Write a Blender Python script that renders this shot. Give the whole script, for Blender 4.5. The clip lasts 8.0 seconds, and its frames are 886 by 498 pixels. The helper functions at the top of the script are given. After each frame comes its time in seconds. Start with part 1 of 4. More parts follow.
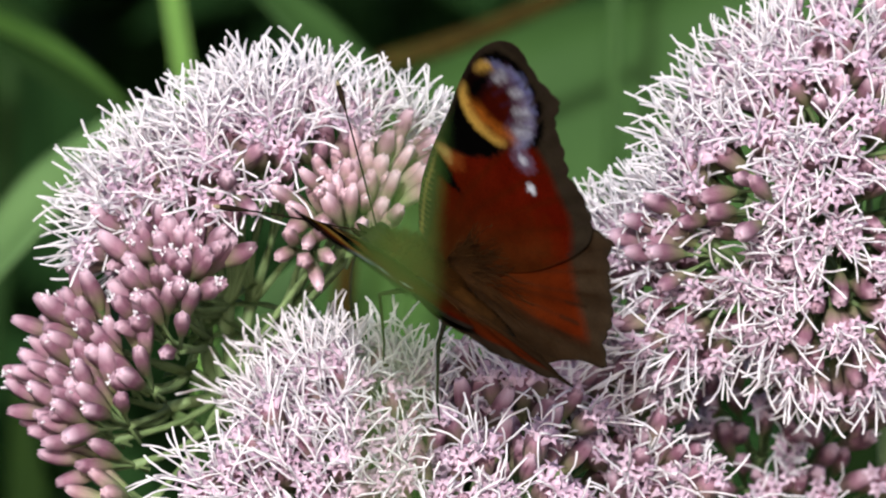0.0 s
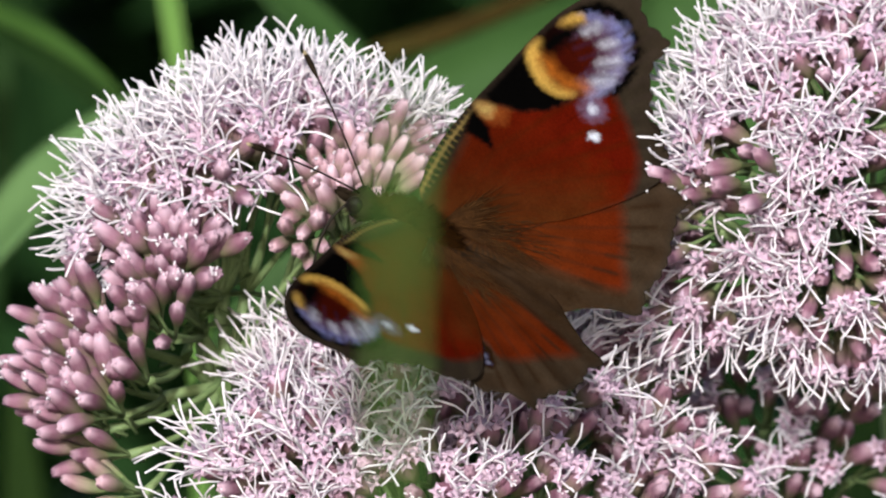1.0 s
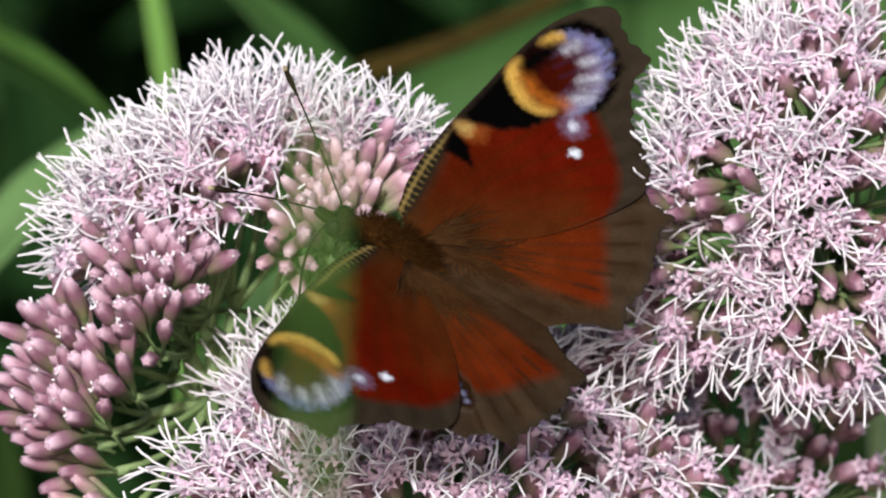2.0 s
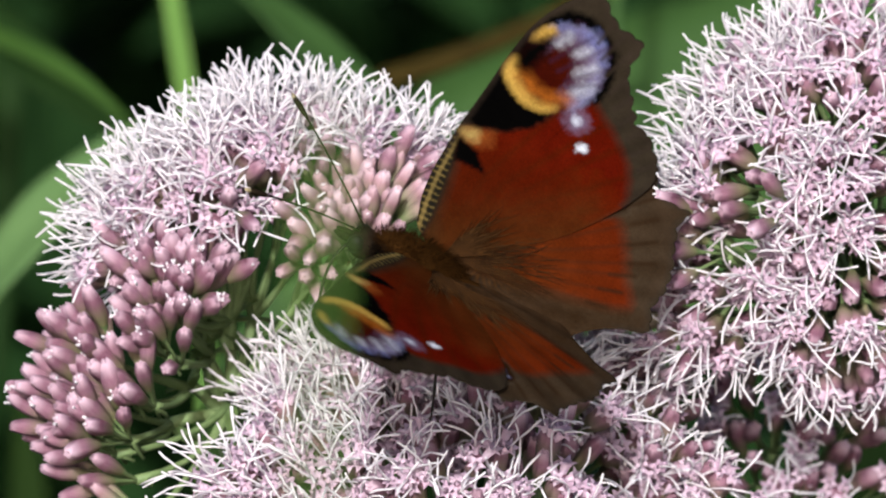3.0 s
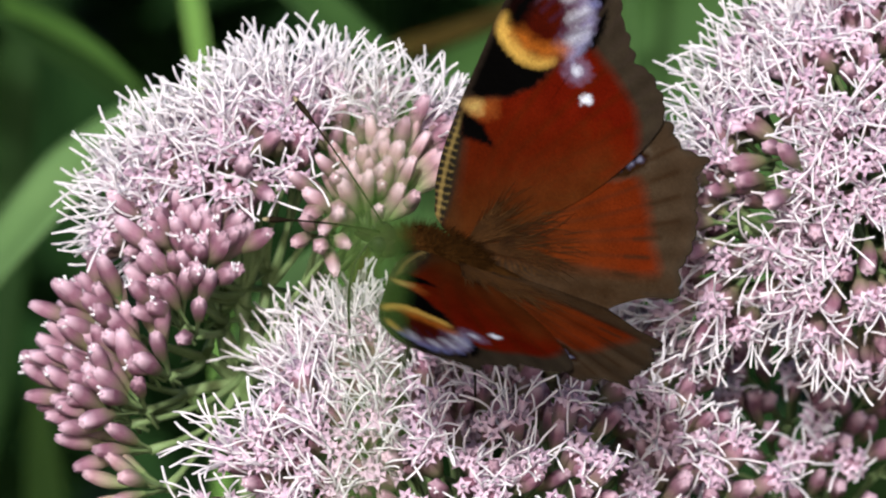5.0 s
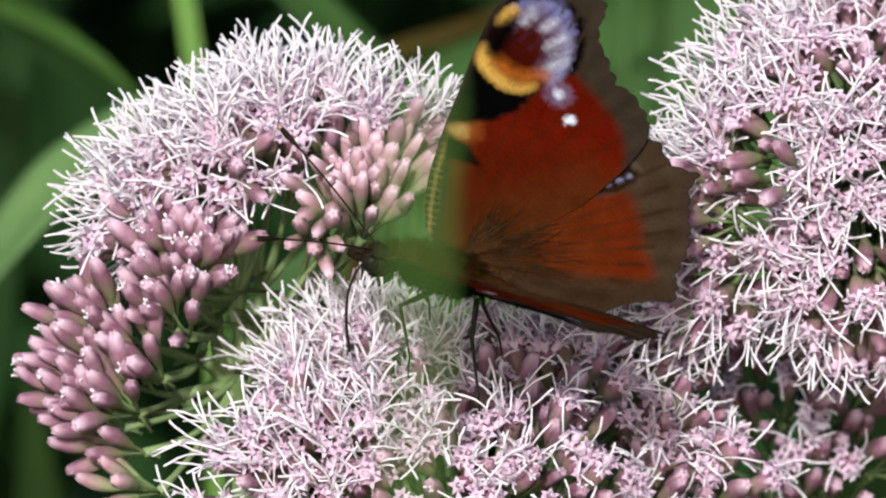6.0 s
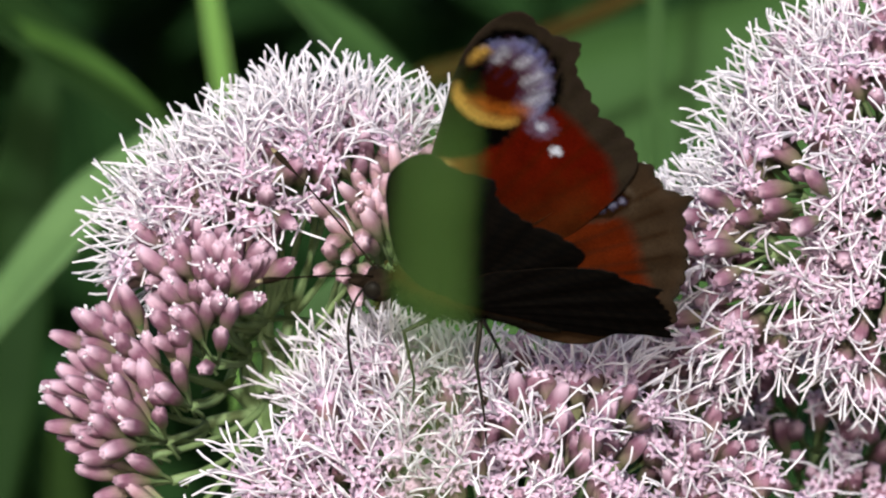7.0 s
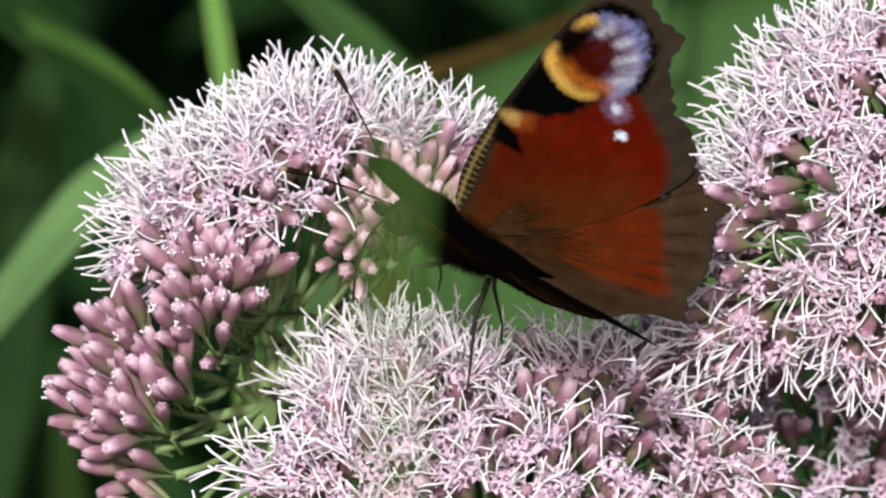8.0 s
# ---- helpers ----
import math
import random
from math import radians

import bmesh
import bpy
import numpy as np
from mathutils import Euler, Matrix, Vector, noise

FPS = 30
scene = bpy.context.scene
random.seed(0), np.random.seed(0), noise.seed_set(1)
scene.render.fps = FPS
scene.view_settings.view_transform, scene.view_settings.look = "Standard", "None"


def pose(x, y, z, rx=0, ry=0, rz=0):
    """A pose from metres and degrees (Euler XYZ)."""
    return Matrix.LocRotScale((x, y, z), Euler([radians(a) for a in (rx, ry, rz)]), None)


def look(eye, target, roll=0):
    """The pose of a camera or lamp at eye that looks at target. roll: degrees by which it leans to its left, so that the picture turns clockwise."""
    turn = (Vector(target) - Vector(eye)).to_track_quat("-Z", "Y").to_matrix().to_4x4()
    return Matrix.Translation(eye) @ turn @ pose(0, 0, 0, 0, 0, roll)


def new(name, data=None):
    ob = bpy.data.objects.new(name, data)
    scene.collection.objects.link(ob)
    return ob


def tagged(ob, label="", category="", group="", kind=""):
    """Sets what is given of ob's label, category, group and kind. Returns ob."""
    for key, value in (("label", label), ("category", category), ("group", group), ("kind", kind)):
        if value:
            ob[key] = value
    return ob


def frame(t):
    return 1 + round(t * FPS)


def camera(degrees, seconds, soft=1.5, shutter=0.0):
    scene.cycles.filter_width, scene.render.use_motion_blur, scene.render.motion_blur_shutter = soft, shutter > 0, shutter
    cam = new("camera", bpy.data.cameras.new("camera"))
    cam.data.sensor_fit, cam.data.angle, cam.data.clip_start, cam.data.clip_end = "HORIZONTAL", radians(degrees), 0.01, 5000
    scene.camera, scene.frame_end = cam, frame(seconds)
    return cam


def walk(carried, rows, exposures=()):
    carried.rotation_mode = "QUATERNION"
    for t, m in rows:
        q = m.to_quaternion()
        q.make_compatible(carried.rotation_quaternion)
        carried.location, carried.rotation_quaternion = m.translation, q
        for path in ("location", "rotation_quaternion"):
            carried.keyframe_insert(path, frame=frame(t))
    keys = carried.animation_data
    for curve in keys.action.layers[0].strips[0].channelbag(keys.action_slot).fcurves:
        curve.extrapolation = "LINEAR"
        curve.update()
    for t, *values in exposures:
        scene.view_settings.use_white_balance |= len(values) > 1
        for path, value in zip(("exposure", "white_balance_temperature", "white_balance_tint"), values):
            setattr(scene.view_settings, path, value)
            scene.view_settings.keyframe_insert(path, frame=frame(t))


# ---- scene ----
MM = 0.001
TILT = radians(20)
HEIGHT = 1.0      # the flowers stand a metre above the ground
DISTANCE = 620.8  # eye to butterfly, millimetres


def bed(r, u, d):
    """A place among the flowers from millimetres: to the right, up and away along the slope of the flower bed."""
    c, s = math.cos(TILT), math.sin(TILT)
    return Vector((r * MM, (d * c + u * s) * MM, HEIGHT + (u * c - d * s) * MM))


def bed_way(r, u, near):
    c, s = math.cos(TILT), math.sin(TILT)
    return Vector((r, u * s - near * c, u * c + near * s)).normalized()


# ---- camera ----
cam = camera(7.0, 8.0, soft=2.1)
cam.data.dof.use_dof = True
cam.data.dof.focus_distance = 0.617
cam.data.dof.aperture_fstop = 52.0

# seconds, aim to the right and up (mm), nearness
AIM = [
    (0.0, 0.38, -0.46, 1.008), (0.5, 0.49, -1.19, 1.005), (1.0, 0.85, -1.31, 1.005), (1.2, 0.65, -1.72, 1.004),
    (1.75, 1.60, -0.55, 1.003), (2.5, 2.17, 0.86, 1.002), (3.0, 0.30, 0.90, 1.003), (3.5, 0.0, 0.0, 1.0),
    (4.0, -1.38, -1.35, 1.001), (4.2, -1.34, -0.80, 1.001), (4.8, -1.0, -1.45, 1.003), (5.5, -0.88, -1.85, 1.005),
    (6.0, -0.46, -1.46, 1.007), (6.5, -1.76, -1.0, 1.006), (7.0, -2.99, 0.84, 1.012), (7.5, -3.05, 1.73, 1.015),
    (8.0, -3.19, 0.45, 1.011)]


def view(r, u, near):
    return look(bed(0, 0, -DISTANCE / near), bed(r, u, 0))


walk(cam, [(t, view(r, u, n)) for t, r, u, n in AIM], exposures=((0.0, 0.96, 6140, -2.5), (8.0, 0.96, 6140, -2.5)))

# ---- light ----
SUN_FROM = bed_way(-0.12, 0.28, 0.95)
world = bpy.data.worlds.new("daylight")
scene.world = world
world.use_nodes = True
sky = world.node_tree.nodes.new("ShaderNodeTexSky")
sky.sky_type = "NISHITA"
sky.sun_disc = False
sky.dust_density = 4.0
sky.ozone_density = 0.6
sky.sun_elevation = math.asin(SUN_FROM.z)
sky.sun_rotation = math.atan2(SUN_FROM.x, SUN_FROM.y)
background = world.node_tree.nodes["Background"]
background.inputs["Strength"].default_value = 0.15
world.node_tree.links.new(sky.outputs["Color"], background.inputs["Color"])

sun = new("sun", bpy.data.lights.new("sun", "SUN"))
sun.data.energy = 3.4
sun.data.angle = radians(3.0)
sun.data.color = (1.0, 0.97, 0.93)
sun.matrix_world = look(SUN_FROM * 5 + Vector((0, 0, 1)), (0, 0, 1))


# ---- materials ----
def nodes_of(name):
    mat = bpy.data.materials.new(name)
    mat.use_nodes = True
    return mat, mat.node_tree, mat.node_tree.nodes["Principled BSDF"]


def add(tree, kind, **values):
    node = tree.nodes.new(kind)
    for key, value in values.items():
        node.inputs[key].default_value = value
    return node


def varied(name, dark, light, scale, rough=0.6, bump=0.2, glow_through=0.0, through_colour=None, per_object=0.25, stretch=(1, 1, 1), tip=None, foot=None, shine=0.3, foot_top=0.0024, tip_from=0.0036, tip_to=0.0056):
    """A surface between two colours, mottled at two sizes, a little different from piece to piece."""
    mat, tree, bsdf = nodes_of(name)
    link = tree.links.new
    coord = tree.nodes.new("ShaderNodeTexCoord")
    mapping = tree.nodes.new("ShaderNodeMapping")
    mapping.inputs["Scale"].default_value = stretch
    link(coord.outputs["Object"], mapping.inputs["Vector"])
    coarse = add(tree, "ShaderNodeTexNoise", Scale=scale, Detail=4.0)
    fine = add(tree, "ShaderNodeTexNoise", Scale=scale * 7, Detail=3.0)
    link(mapping.outputs["Vector"], coarse.inputs["Vector"])
    link(mapping.outputs["Vector"], fine.inputs["Vector"])
    mixed = add(tree, "ShaderNodeMath")
    mixed.operation = "MULTIPLY_ADD"
    link(fine.outputs["Fac"], mixed.inputs[0])
    mixed.inputs[1].default_value = 0.5
    link(coarse.outputs["Fac"], mixed.inputs[2])
    info = tree.nodes.new("ShaderNodeObjectInfo")
    piece = add(tree, "ShaderNodeMath")
    piece.operation = "MULTIPLY_ADD"
    link(info.outputs["Random"], piece.inputs[0])
    piece.inputs[1].default_value = per_object
    link(mixed.outputs[0], piece.inputs[2])
    ramp = tree.nodes.new("ShaderNodeMapRange")
    ramp.inputs["From Min"].default_value = 0.5
    ramp.inputs["From Max"].default_value = 1.0 + per_object
    link(piece.outputs[0], ramp.inputs["Value"])
    mix = tree.nodes.new("ShaderNodeMix")
    mix.data_type = "RGBA"
    mix.inputs[6].default_value = (*dark, 1)
    mix.inputs[7].default_value = (*light, 1)
    link(ramp.outputs["Result"], mix.inputs[0])
    colour = mix.outputs[2]
    for shade, low, high in ((foot, foot_top, 0.0002), (tip, tip_from, tip_to)):
        if shade:
            place = tree.nodes.new("ShaderNodeSeparateXYZ")
            link(coord.outputs["Object"], place.inputs[0])
            grow = tree.nodes.new("ShaderNodeMapRange")
            grow.inputs["From Min"].default_value = low
            grow.inputs["From Max"].default_value = high
            link(place.outputs["Z"], grow.inputs["Value"])
            over = tree.nodes.new("ShaderNodeMix")
            over.data_type = "RGBA"
            over.inputs[7].default_value = (*shade, 1)
            link(grow.outputs["Result"], over.inputs[0])
            link(colour, over.inputs[6])
            colour = over.outputs[2]
    link(colour, bsdf.inputs["Base Color"])
    bsdf.inputs["Roughness"].default_value = rough
    bsdf.inputs["Specular IOR Level"].default_value = shine
    if bump:
        relief = add(tree, "ShaderNodeBump", Strength=bump, Distance=0.0002)
        link(fine.outputs["Fac"], relief.inputs["Height"])
        link(relief.outputs["Normal"], bsdf.inputs["Normal"])
    if glow_through:
        thin = tree.nodes.new("ShaderNodeBsdfTranslucent")
        thin.inputs["Color"].default_value = (*(through_colour or light), 1)
        shader = tree.nodes.new("ShaderNodeMixShader")
        shader.inputs[0].default_value = glow_through
        link(bsdf.outputs[0], shader.inputs[1])
        link(thin.outputs[0], shader.inputs[2])
        link(shader.outputs[0], tree.nodes["Material Output"].inputs["Surface"])
    return mat


BUD = varied("bud_pink", (0.090, 0.028, 0.052), (0.28, 0.142, 0.198), 900, 0.55, 0.7, 0.15, stretch=(2.2, 2.2, 0.20), per_object=0.5,
             tip=(0.44, 0.29, 0.37), foot=(0.17, 0.17, 0.075), shine=0.15, foot_top=0.0032, tip_from=0.0036, tip_to=0.0050)
BUD_PALE = varied("bud_pale", (0.17, 0.075, 0.098), (0.36, 0.205, 0.245), 700, 0.5, 0.6, 0.15, stretch=(2.0, 2.0, 0.22), tip=(0.46, 0.31, 0.37), foot=(0.20, 0.26, 0.10),
                  shine=0.18, foot_top=0.0038, tip_from=0.0036, tip_to=0.0050)
COROLLA = varied("corolla_pink", (0.42, 0.25, 0.37), (0.66, 0.50, 0.61), 700, 0.5, 0.15, 0.35)
STYLE = varied("style_white", (0.58, 0.515, 0.57), (0.71, 0.64, 0.695), 300, 0.5, 0.0, 0.4)
STALK = varied("stalk_green", (0.075, 0.108, 0.040), (0.165, 0.208, 0.092), 250, 0.6, 0.3, 0.1)
BRACT = varied("bract_green", (0.045, 0.075, 0.022), (0.11, 0.15, 0.055), 120, 0.55, 0.3, 0.25)
LEAF = varied("leaf_green", (0.0155, 0.034, 0.0085), (0.031, 0.060, 0.0155), 14, 0.6, 0.3, 0.12, (0.04, 0.10, 0.02), shine=0.08)
LEAF_LIGHT = varied("leaf_light_green", (0.044, 0.083, 0.028), (0.080, 0.126, 0.046), 20, 0.55, 0.3, 0.15, (0.08, 0.18, 0.03), shine=0.12)
LEAF_OLIVE = varied("leaf_olive_green", (0.016, 0.036, 0.006), (0.032, 0.062, 0.011), 18, 0.6, 0.3, 0.15, (0.06, 0.12, 0.02), shine=0.08)
# Shaded copy of the leaf green: the shade is mixed into the colour.
LEAF_SHADE = varied("leaf_shade_green", (0.0050, 0.0125, 0.0028), (0.0105, 0.0225, 0.0052), 18, 0.7, 0.3, 0.1, (0.02, 0.06, 0.01), shine=0.04)
# Leaf green darkened so the colour itself carries the deep shade behind.
LEAF_DEEP_SHADE = varied("leaf_deep_shade_green", (0.004, 0.011, 0.0035), (0.012, 0.028, 0.008), 40, 0.8, 0.3, 0.1, (0.02, 0.05, 0.01), shine=0.02)
GRASS = varied("grass_green", (0.060, 0.112, 0.022), (0.085, 0.145, 0.035), 60, 0.55, 0.2, 0.1, shine=0.1)
STEM_BROWN = varied("stem_brown", (0.012, 0.008, 0.002), (0.030, 0.019, 0.004), 90, 0.8, 0.4, shine=0.03)
SOIL = varied("soil", (0.005, 0.0045, 0.003), (0.015, 0.013, 0.008), 6, 0.95, 0.6)
FUR = varied("fur_brown", (0.008, 0.0032, 0.0009), (0.024, 0.0095, 0.0026), 900, 0.9, 0.4, shine=0.0, foot=(0.0030, 0.0022, 0.0016), foot_top=0.0010)
HAIR = varied("hair_golden_brown", (0.010, 0.0036, 0.0009), (0.030, 0.0115, 0.0028), 900, 0.8, 0.0, shine=0.05)
BODY_DARK = varied("body_dark", (0.004, 0.003, 0.002), (0.014, 0.009, 0.006), 900, 0.8, 0.4, shine=0.0)
LEG = varied("leg_dark", (0.005, 0.004, 0.003), (0.018, 0.012, 0.008), 700, 0.5, 0.2, shine=0.1)
EYE = varied("eye_dark", (0.004, 0.003, 0.0025), (0.010, 0.008, 0.006), 900, 0.4, 0.1, shine=0.03)
CLUB_TIP = varied("antenna_tip", (0.09, 0.065, 0.035), (0.20, 0.15, 0.09), 900, 0.5, 0.0)


def scales(name, rough):
    """Butterfly scales: the wing's own pattern, with the fine grain of the scales over it."""
    mat, tree, bsdf = nodes_of(name)
    link = tree.links.new
    paint = tree.nodes.new("ShaderNodeVertexColor")
    paint.layer_name = "scales"
    coord = tree.nodes.new("ShaderNodeTexCoord")
    grain = add(tree, "ShaderNodeTexNoise", Scale=5200, Detail=2.0)
    cloud = add(tree, "ShaderNodeTexNoise", Scale=420, Detail=4.0)
    for n in (grain, cloud):
        link(coord.outputs["Object"], n.inputs["Vector"])
    total = add(tree, "ShaderNodeMath")
    total.operation = "ADD"
    link(grain.outputs["Fac"], total.inputs[0])
    link(cloud.outputs["Fac"], total.inputs[1])
    level = tree.nodes.new("ShaderNodeMapRange")
    level.inputs["From Min"].default_value = 0.6
    level.inputs["From Max"].default_value = 1.4
    level.inputs["To Min"].default_value = 0.68
    level.inputs["To Max"].default_value = 1.32
    link(total.outputs[0], level.inputs["Value"])
    tone = tree.nodes.new("ShaderNodeVectorMath")
    tone.operation = "SCALE"
    link(paint.outputs["Color"], tone.inputs[0])
    link(level.outputs["Result"], tone.inputs["Scale"])
    link(tone.outputs[0], bsdf.inputs["Base Color"])
    bsdf.inputs["Roughness"].default_value = rough
    bsdf.inputs["Specular IOR Level"].default_value = 0.0
    relief = add(tree, "ShaderNodeBump", Strength=0.25, Distance=0.0001)
    link(total.outputs[0], relief.inputs["Height"])
    link(relief.outputs["Normal"], bsdf.inputs["Normal"])
    return mat


WING = scales("wing_scales", 0.75)


# ---- mesh helpers ----
def mesh_of(name, bm, *materials, smooth=True):
    me = bpy.data.meshes.new(name)
    bm.to_mesh(me)
    bm.free()
    for m in materials:
        me.materials.append(m)
    if smooth:
        me.polygons.foreach_set("use_smooth", [True] * len(me.polygons))
    return me


def hang(name, me, parent, m=None, label=""):
    ob = new(name, me)
    ob.parent = parent
    if m is not None:
        ob.matrix_basis = m
    return tagged(ob, label)


def part(name, bm, material, parent, label="", m=None):
    return hang(name, mesh_of(name, bm, material), parent, m, label)


def side_of(way):
    way = way.normalized()
    a = way.cross(Vector((0, 0, 1)))
    if a.length < 1e-3:
        a = way.cross(Vector((1, 0, 0)))
    a.normalize()
    return a, way.cross(a).normalized()


def tube(bm, points, radii, sides=6, index=0, close=True):
    """A round rod along points, with a radius at each."""
    rings = []
    a = None
    for i, p in enumerate(points):
        way = points[min(i + 1, len(points) - 1)] - points[max(i - 1, 0)]
        if a is None:
            a, b = side_of(way)
        else:
            w = way.normalized()
            a = (a - w * a.dot(w)).normalized()
            b = w.cross(a)
        r = radii[i] if not isinstance(radii, (int, float)) else radii
        rings.append([bm.verts.new(p + (a * math.cos(k * math.tau / sides) + b * math.sin(k * math.tau / sides)) * r) for k in range(sides)])
    for lo, hi in zip(rings, rings[1:]):
        for k in range(sides):
            f = bm.faces.new((lo[k], lo[(k + 1) % sides], hi[(k + 1) % sides], hi[k]))
            f.material_index = index
    if close:
        for ring, flip in ((rings[0], True), (rings[-1], False)):
            f = bm.faces.new(ring[::-1] if flip else ring)
            f.material_index = index
    return rings


def bent(p0, p1, p2, n):
    """Points on a curve from p0 to p2, drawn towards p1."""
    out = []
    for i in range(n + 1):
        t = i / n
        out.append(p0 * (1 - t) ** 2 + p1 * 2 * t * (1 - t) + p2 * t * t)
    return out


def aim(place, way, roll):
    """The pose whose z axis points along way."""
    q = way.to_track_quat("Z", "Y")
    return Matrix.Translation(place) @ q.to_matrix().to_4x4() @ Matrix.Rotation(roll, 4, "Z")


def mmv(*c):
    return Vector(c) * MM


def ball(bm, centre, radii, u=14, v=10):
    found = bmesh.ops.create_uvsphere(bm, u_segments=u, v_segments=v, radius=1.0)
    for w in found["verts"]:
        w.co = Vector((w.co.x * radii[0], w.co.y * radii[1], w.co.z * radii[2])) + Vector(centre)


# ---- the ground and what grows behind ----
def ground():
    bm = bmesh.new()
    rng = random.Random(3)
    n, half = 60, 1.0
    steps = [math.copysign(abs(k / (n / 2)) ** 3 * 400 + abs(k / (n / 2)) * half * 3, k) for k in range(-n // 2, n // 2 + 1)]
    grid = [[bm.verts.new((x, y + 1.0, rng.uniform(-0.02, 0.02))) for x in steps] for y in steps]
    for i in range(n):
        for j in range(n):
            bm.faces.new((grid[i][j], grid[i][j + 1], grid[i + 1][j + 1], grid[i + 1][j]))
    ob = new("ground", mesh_of("ground", bm, SOIL))
    return tagged(ob, "dark soil under the herbs", "ground", kind="structure")


ground()


def blade_mesh(name, spine, widths, material, cup=0.18, teeth=0.0, seed=1, thick=0.35, up=None):
    """A leaf blade with thickness, a midrib groove, a cupped section and a wavy or toothed margin."""
    rng = random.Random(seed)
    bm = bmesh.new()
    across = 8
    tops, lows = [], []
    for i, p in enumerate(spine):
        way = (spine[min(i + 1, len(spine) - 1)] - spine[max(i - 1, 0)]).normalized()
        ref = up if up is not None else Vector((0, 0, 1))
        side = way.cross(ref).normalized()
        nrm = side.cross(way).normalized()
        row, low = [], []
        w = widths[i] * (1 + (rng.uniform(-teeth, teeth) if teeth else 0))
        for k in range(across + 1):
            s = k / across * 2 - 1
            wave = 0.05 * w * math.sin(i * 0.9 + s * 2 + seed)
            lift = abs(s) ** 1.5 * cup * w + wave * abs(s) - (0.03 * w if abs(s) < 0.1 else 0)
            q = p + side * s * w + nrm * lift
            row.append(bm.verts.new(q))
            low.append(bm.verts.new(q - nrm * thick * MM))
        tops.append(row)
        lows.append(low)
    last = len(spine) - 1
    for i in range(last):
        for k in range(across):
            bm.faces.new((tops[i][k], tops[i][k + 1], tops[i + 1][k + 1], tops[i + 1][k]))
            bm.faces.new((lows[i][k + 1], lows[i][k], lows[i + 1][k], lows[i + 1][k + 1]))
        for k, flip in ((0, False), (across, True)):
            f = (tops[i][k], tops[i + 1][k], lows[i + 1][k], lows[i][k])
            bm.faces.new(f[::-1] if flip else f)
    for i, flip in ((0, True), (last, False)):
        for k in range(across):
            f = (tops[i][k], tops[i][k + 1], lows[i][k + 1], lows[i][k])
            bm.faces.new(f if flip else f[::-1])
    return mesh_of(name, bm, material)


def leaf_profile(n, w, tip=1.0):
    return [w * max(0.02, math.sin(math.pi * min(1.0, (i / n) ** 0.75 * tip)) ** 0.8) for i in range(n + 1)]


def background_leaf(name, a, b, c, width, material, label, cup=0.15, facing=(0, 0.5, 1), seed=1, category="leaf", n=18):
    """A big leaf on a curve through the bed, on a stalk that comes up from the ground."""
    thing = new(name)
    thing.location = (a.x, a.y, 0)
    here = Vector(thing.location)
    spine = [p - here for p in bent(a, b, c, n)]
    hang("blade", blade_mesh("blade", spine, leaf_profile(n, width * MM), material, cup, 0.03, seed, up=bed_way(*facing)), thing)
    bm = bmesh.new()
    tube(bm, bent(Vector((0, 0.04, -0.01)), Vector((0, 0.05, (a.z) * 0.6)), spine[1], 10), [0.0016 - 0.00005 * i for i in range(11)], 7)
    part("stalk", bm, material, thing)
    return tagged(thing, label, category)


def far_spot(r, u, d):
    """The same, for what stands d mm behind: spread out with the distance."""
    k = 1 + d / DISTANCE
    return bed(r * k, u * k, d)


background_leaf("long_leaf", far_spot(-46, -12, 190), far_spot(-31.1, 9.8, 185), far_spot(-23, 12, 195), 4.4, LEAF_LIGHT,
                "long pale green arching leaf blade", facing=(-0.3, 0.8, 0.6), seed=2)
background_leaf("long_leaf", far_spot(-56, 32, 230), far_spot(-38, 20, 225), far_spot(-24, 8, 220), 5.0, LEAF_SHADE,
                "green slanting leaf blade with half shade in its colour", facing=(0.3, 0.7, 0.6), seed=5)
background_leaf("long_leaf", far_spot(-20, 4, 240), far_spot(-22, 16, 240), far_spot(-25.5, 40, 240), 1.4, GRASS,
                "narrow bright green upright leaf", facing=(-0.5, 0.3, 0.8), seed=7)
background_leaf("long_leaf", far_spot(-3, 11, 250), far_spot(-10, 18, 250), far_spot(-21, 27, 250), 3.8, LEAF,
                "dim green leaf blade leaning behind the flowers", facing=(0.7, 0.2, 0.5), seed=23)
background_leaf("long_leaf", far_spot(-54, 21.5, 226), far_spot(-35, 21.5, 224), far_spot(-26, 11.0, 222), 1.7, LEAF_OLIVE,
                "narrow green blade catching the light", facing=(-0.3, 0.8, 0.5), seed=29)
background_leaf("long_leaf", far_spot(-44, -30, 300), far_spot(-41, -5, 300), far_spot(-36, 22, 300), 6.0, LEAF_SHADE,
                "broad green blade with shade in its colour", facing=(0.2, 0.3, 0.9), seed=31)
background_leaf("broad_leaf", far_spot(-12, -4, 300), far_spot(16, 2, 300), far_spot(50, 24, 290), 27, LEAF,
                "large mid-green leaf behind the flowers", facing=(0.0, 0.5, 0.85), seed=11, cup=0.05)
background_leaf("broad_leaf", far_spot(-35, -44, 350), far_spot(-34.2, -26, 345), far_spot(-36, -10, 345), 3.2, LEAF_OLIVE,
                "yellowish green leaf low behind the buds", facing=(0.0, 0.5, 0.85), seed=13)
background_leaf("broad_leaf", far_spot(-18, -22, 90), far_spot(-17, -10, 86), far_spot(-11, -1, 88), 4.4, LEAF,
                "fresh green leaf between two flower heads", facing=(0.0, 0.4, 0.9), seed=17)
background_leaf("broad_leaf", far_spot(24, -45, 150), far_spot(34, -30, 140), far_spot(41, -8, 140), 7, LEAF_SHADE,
                "green leaf under the flower heads, shade in its colour", facing=(0.0, 0.5, 0.85), seed=19)


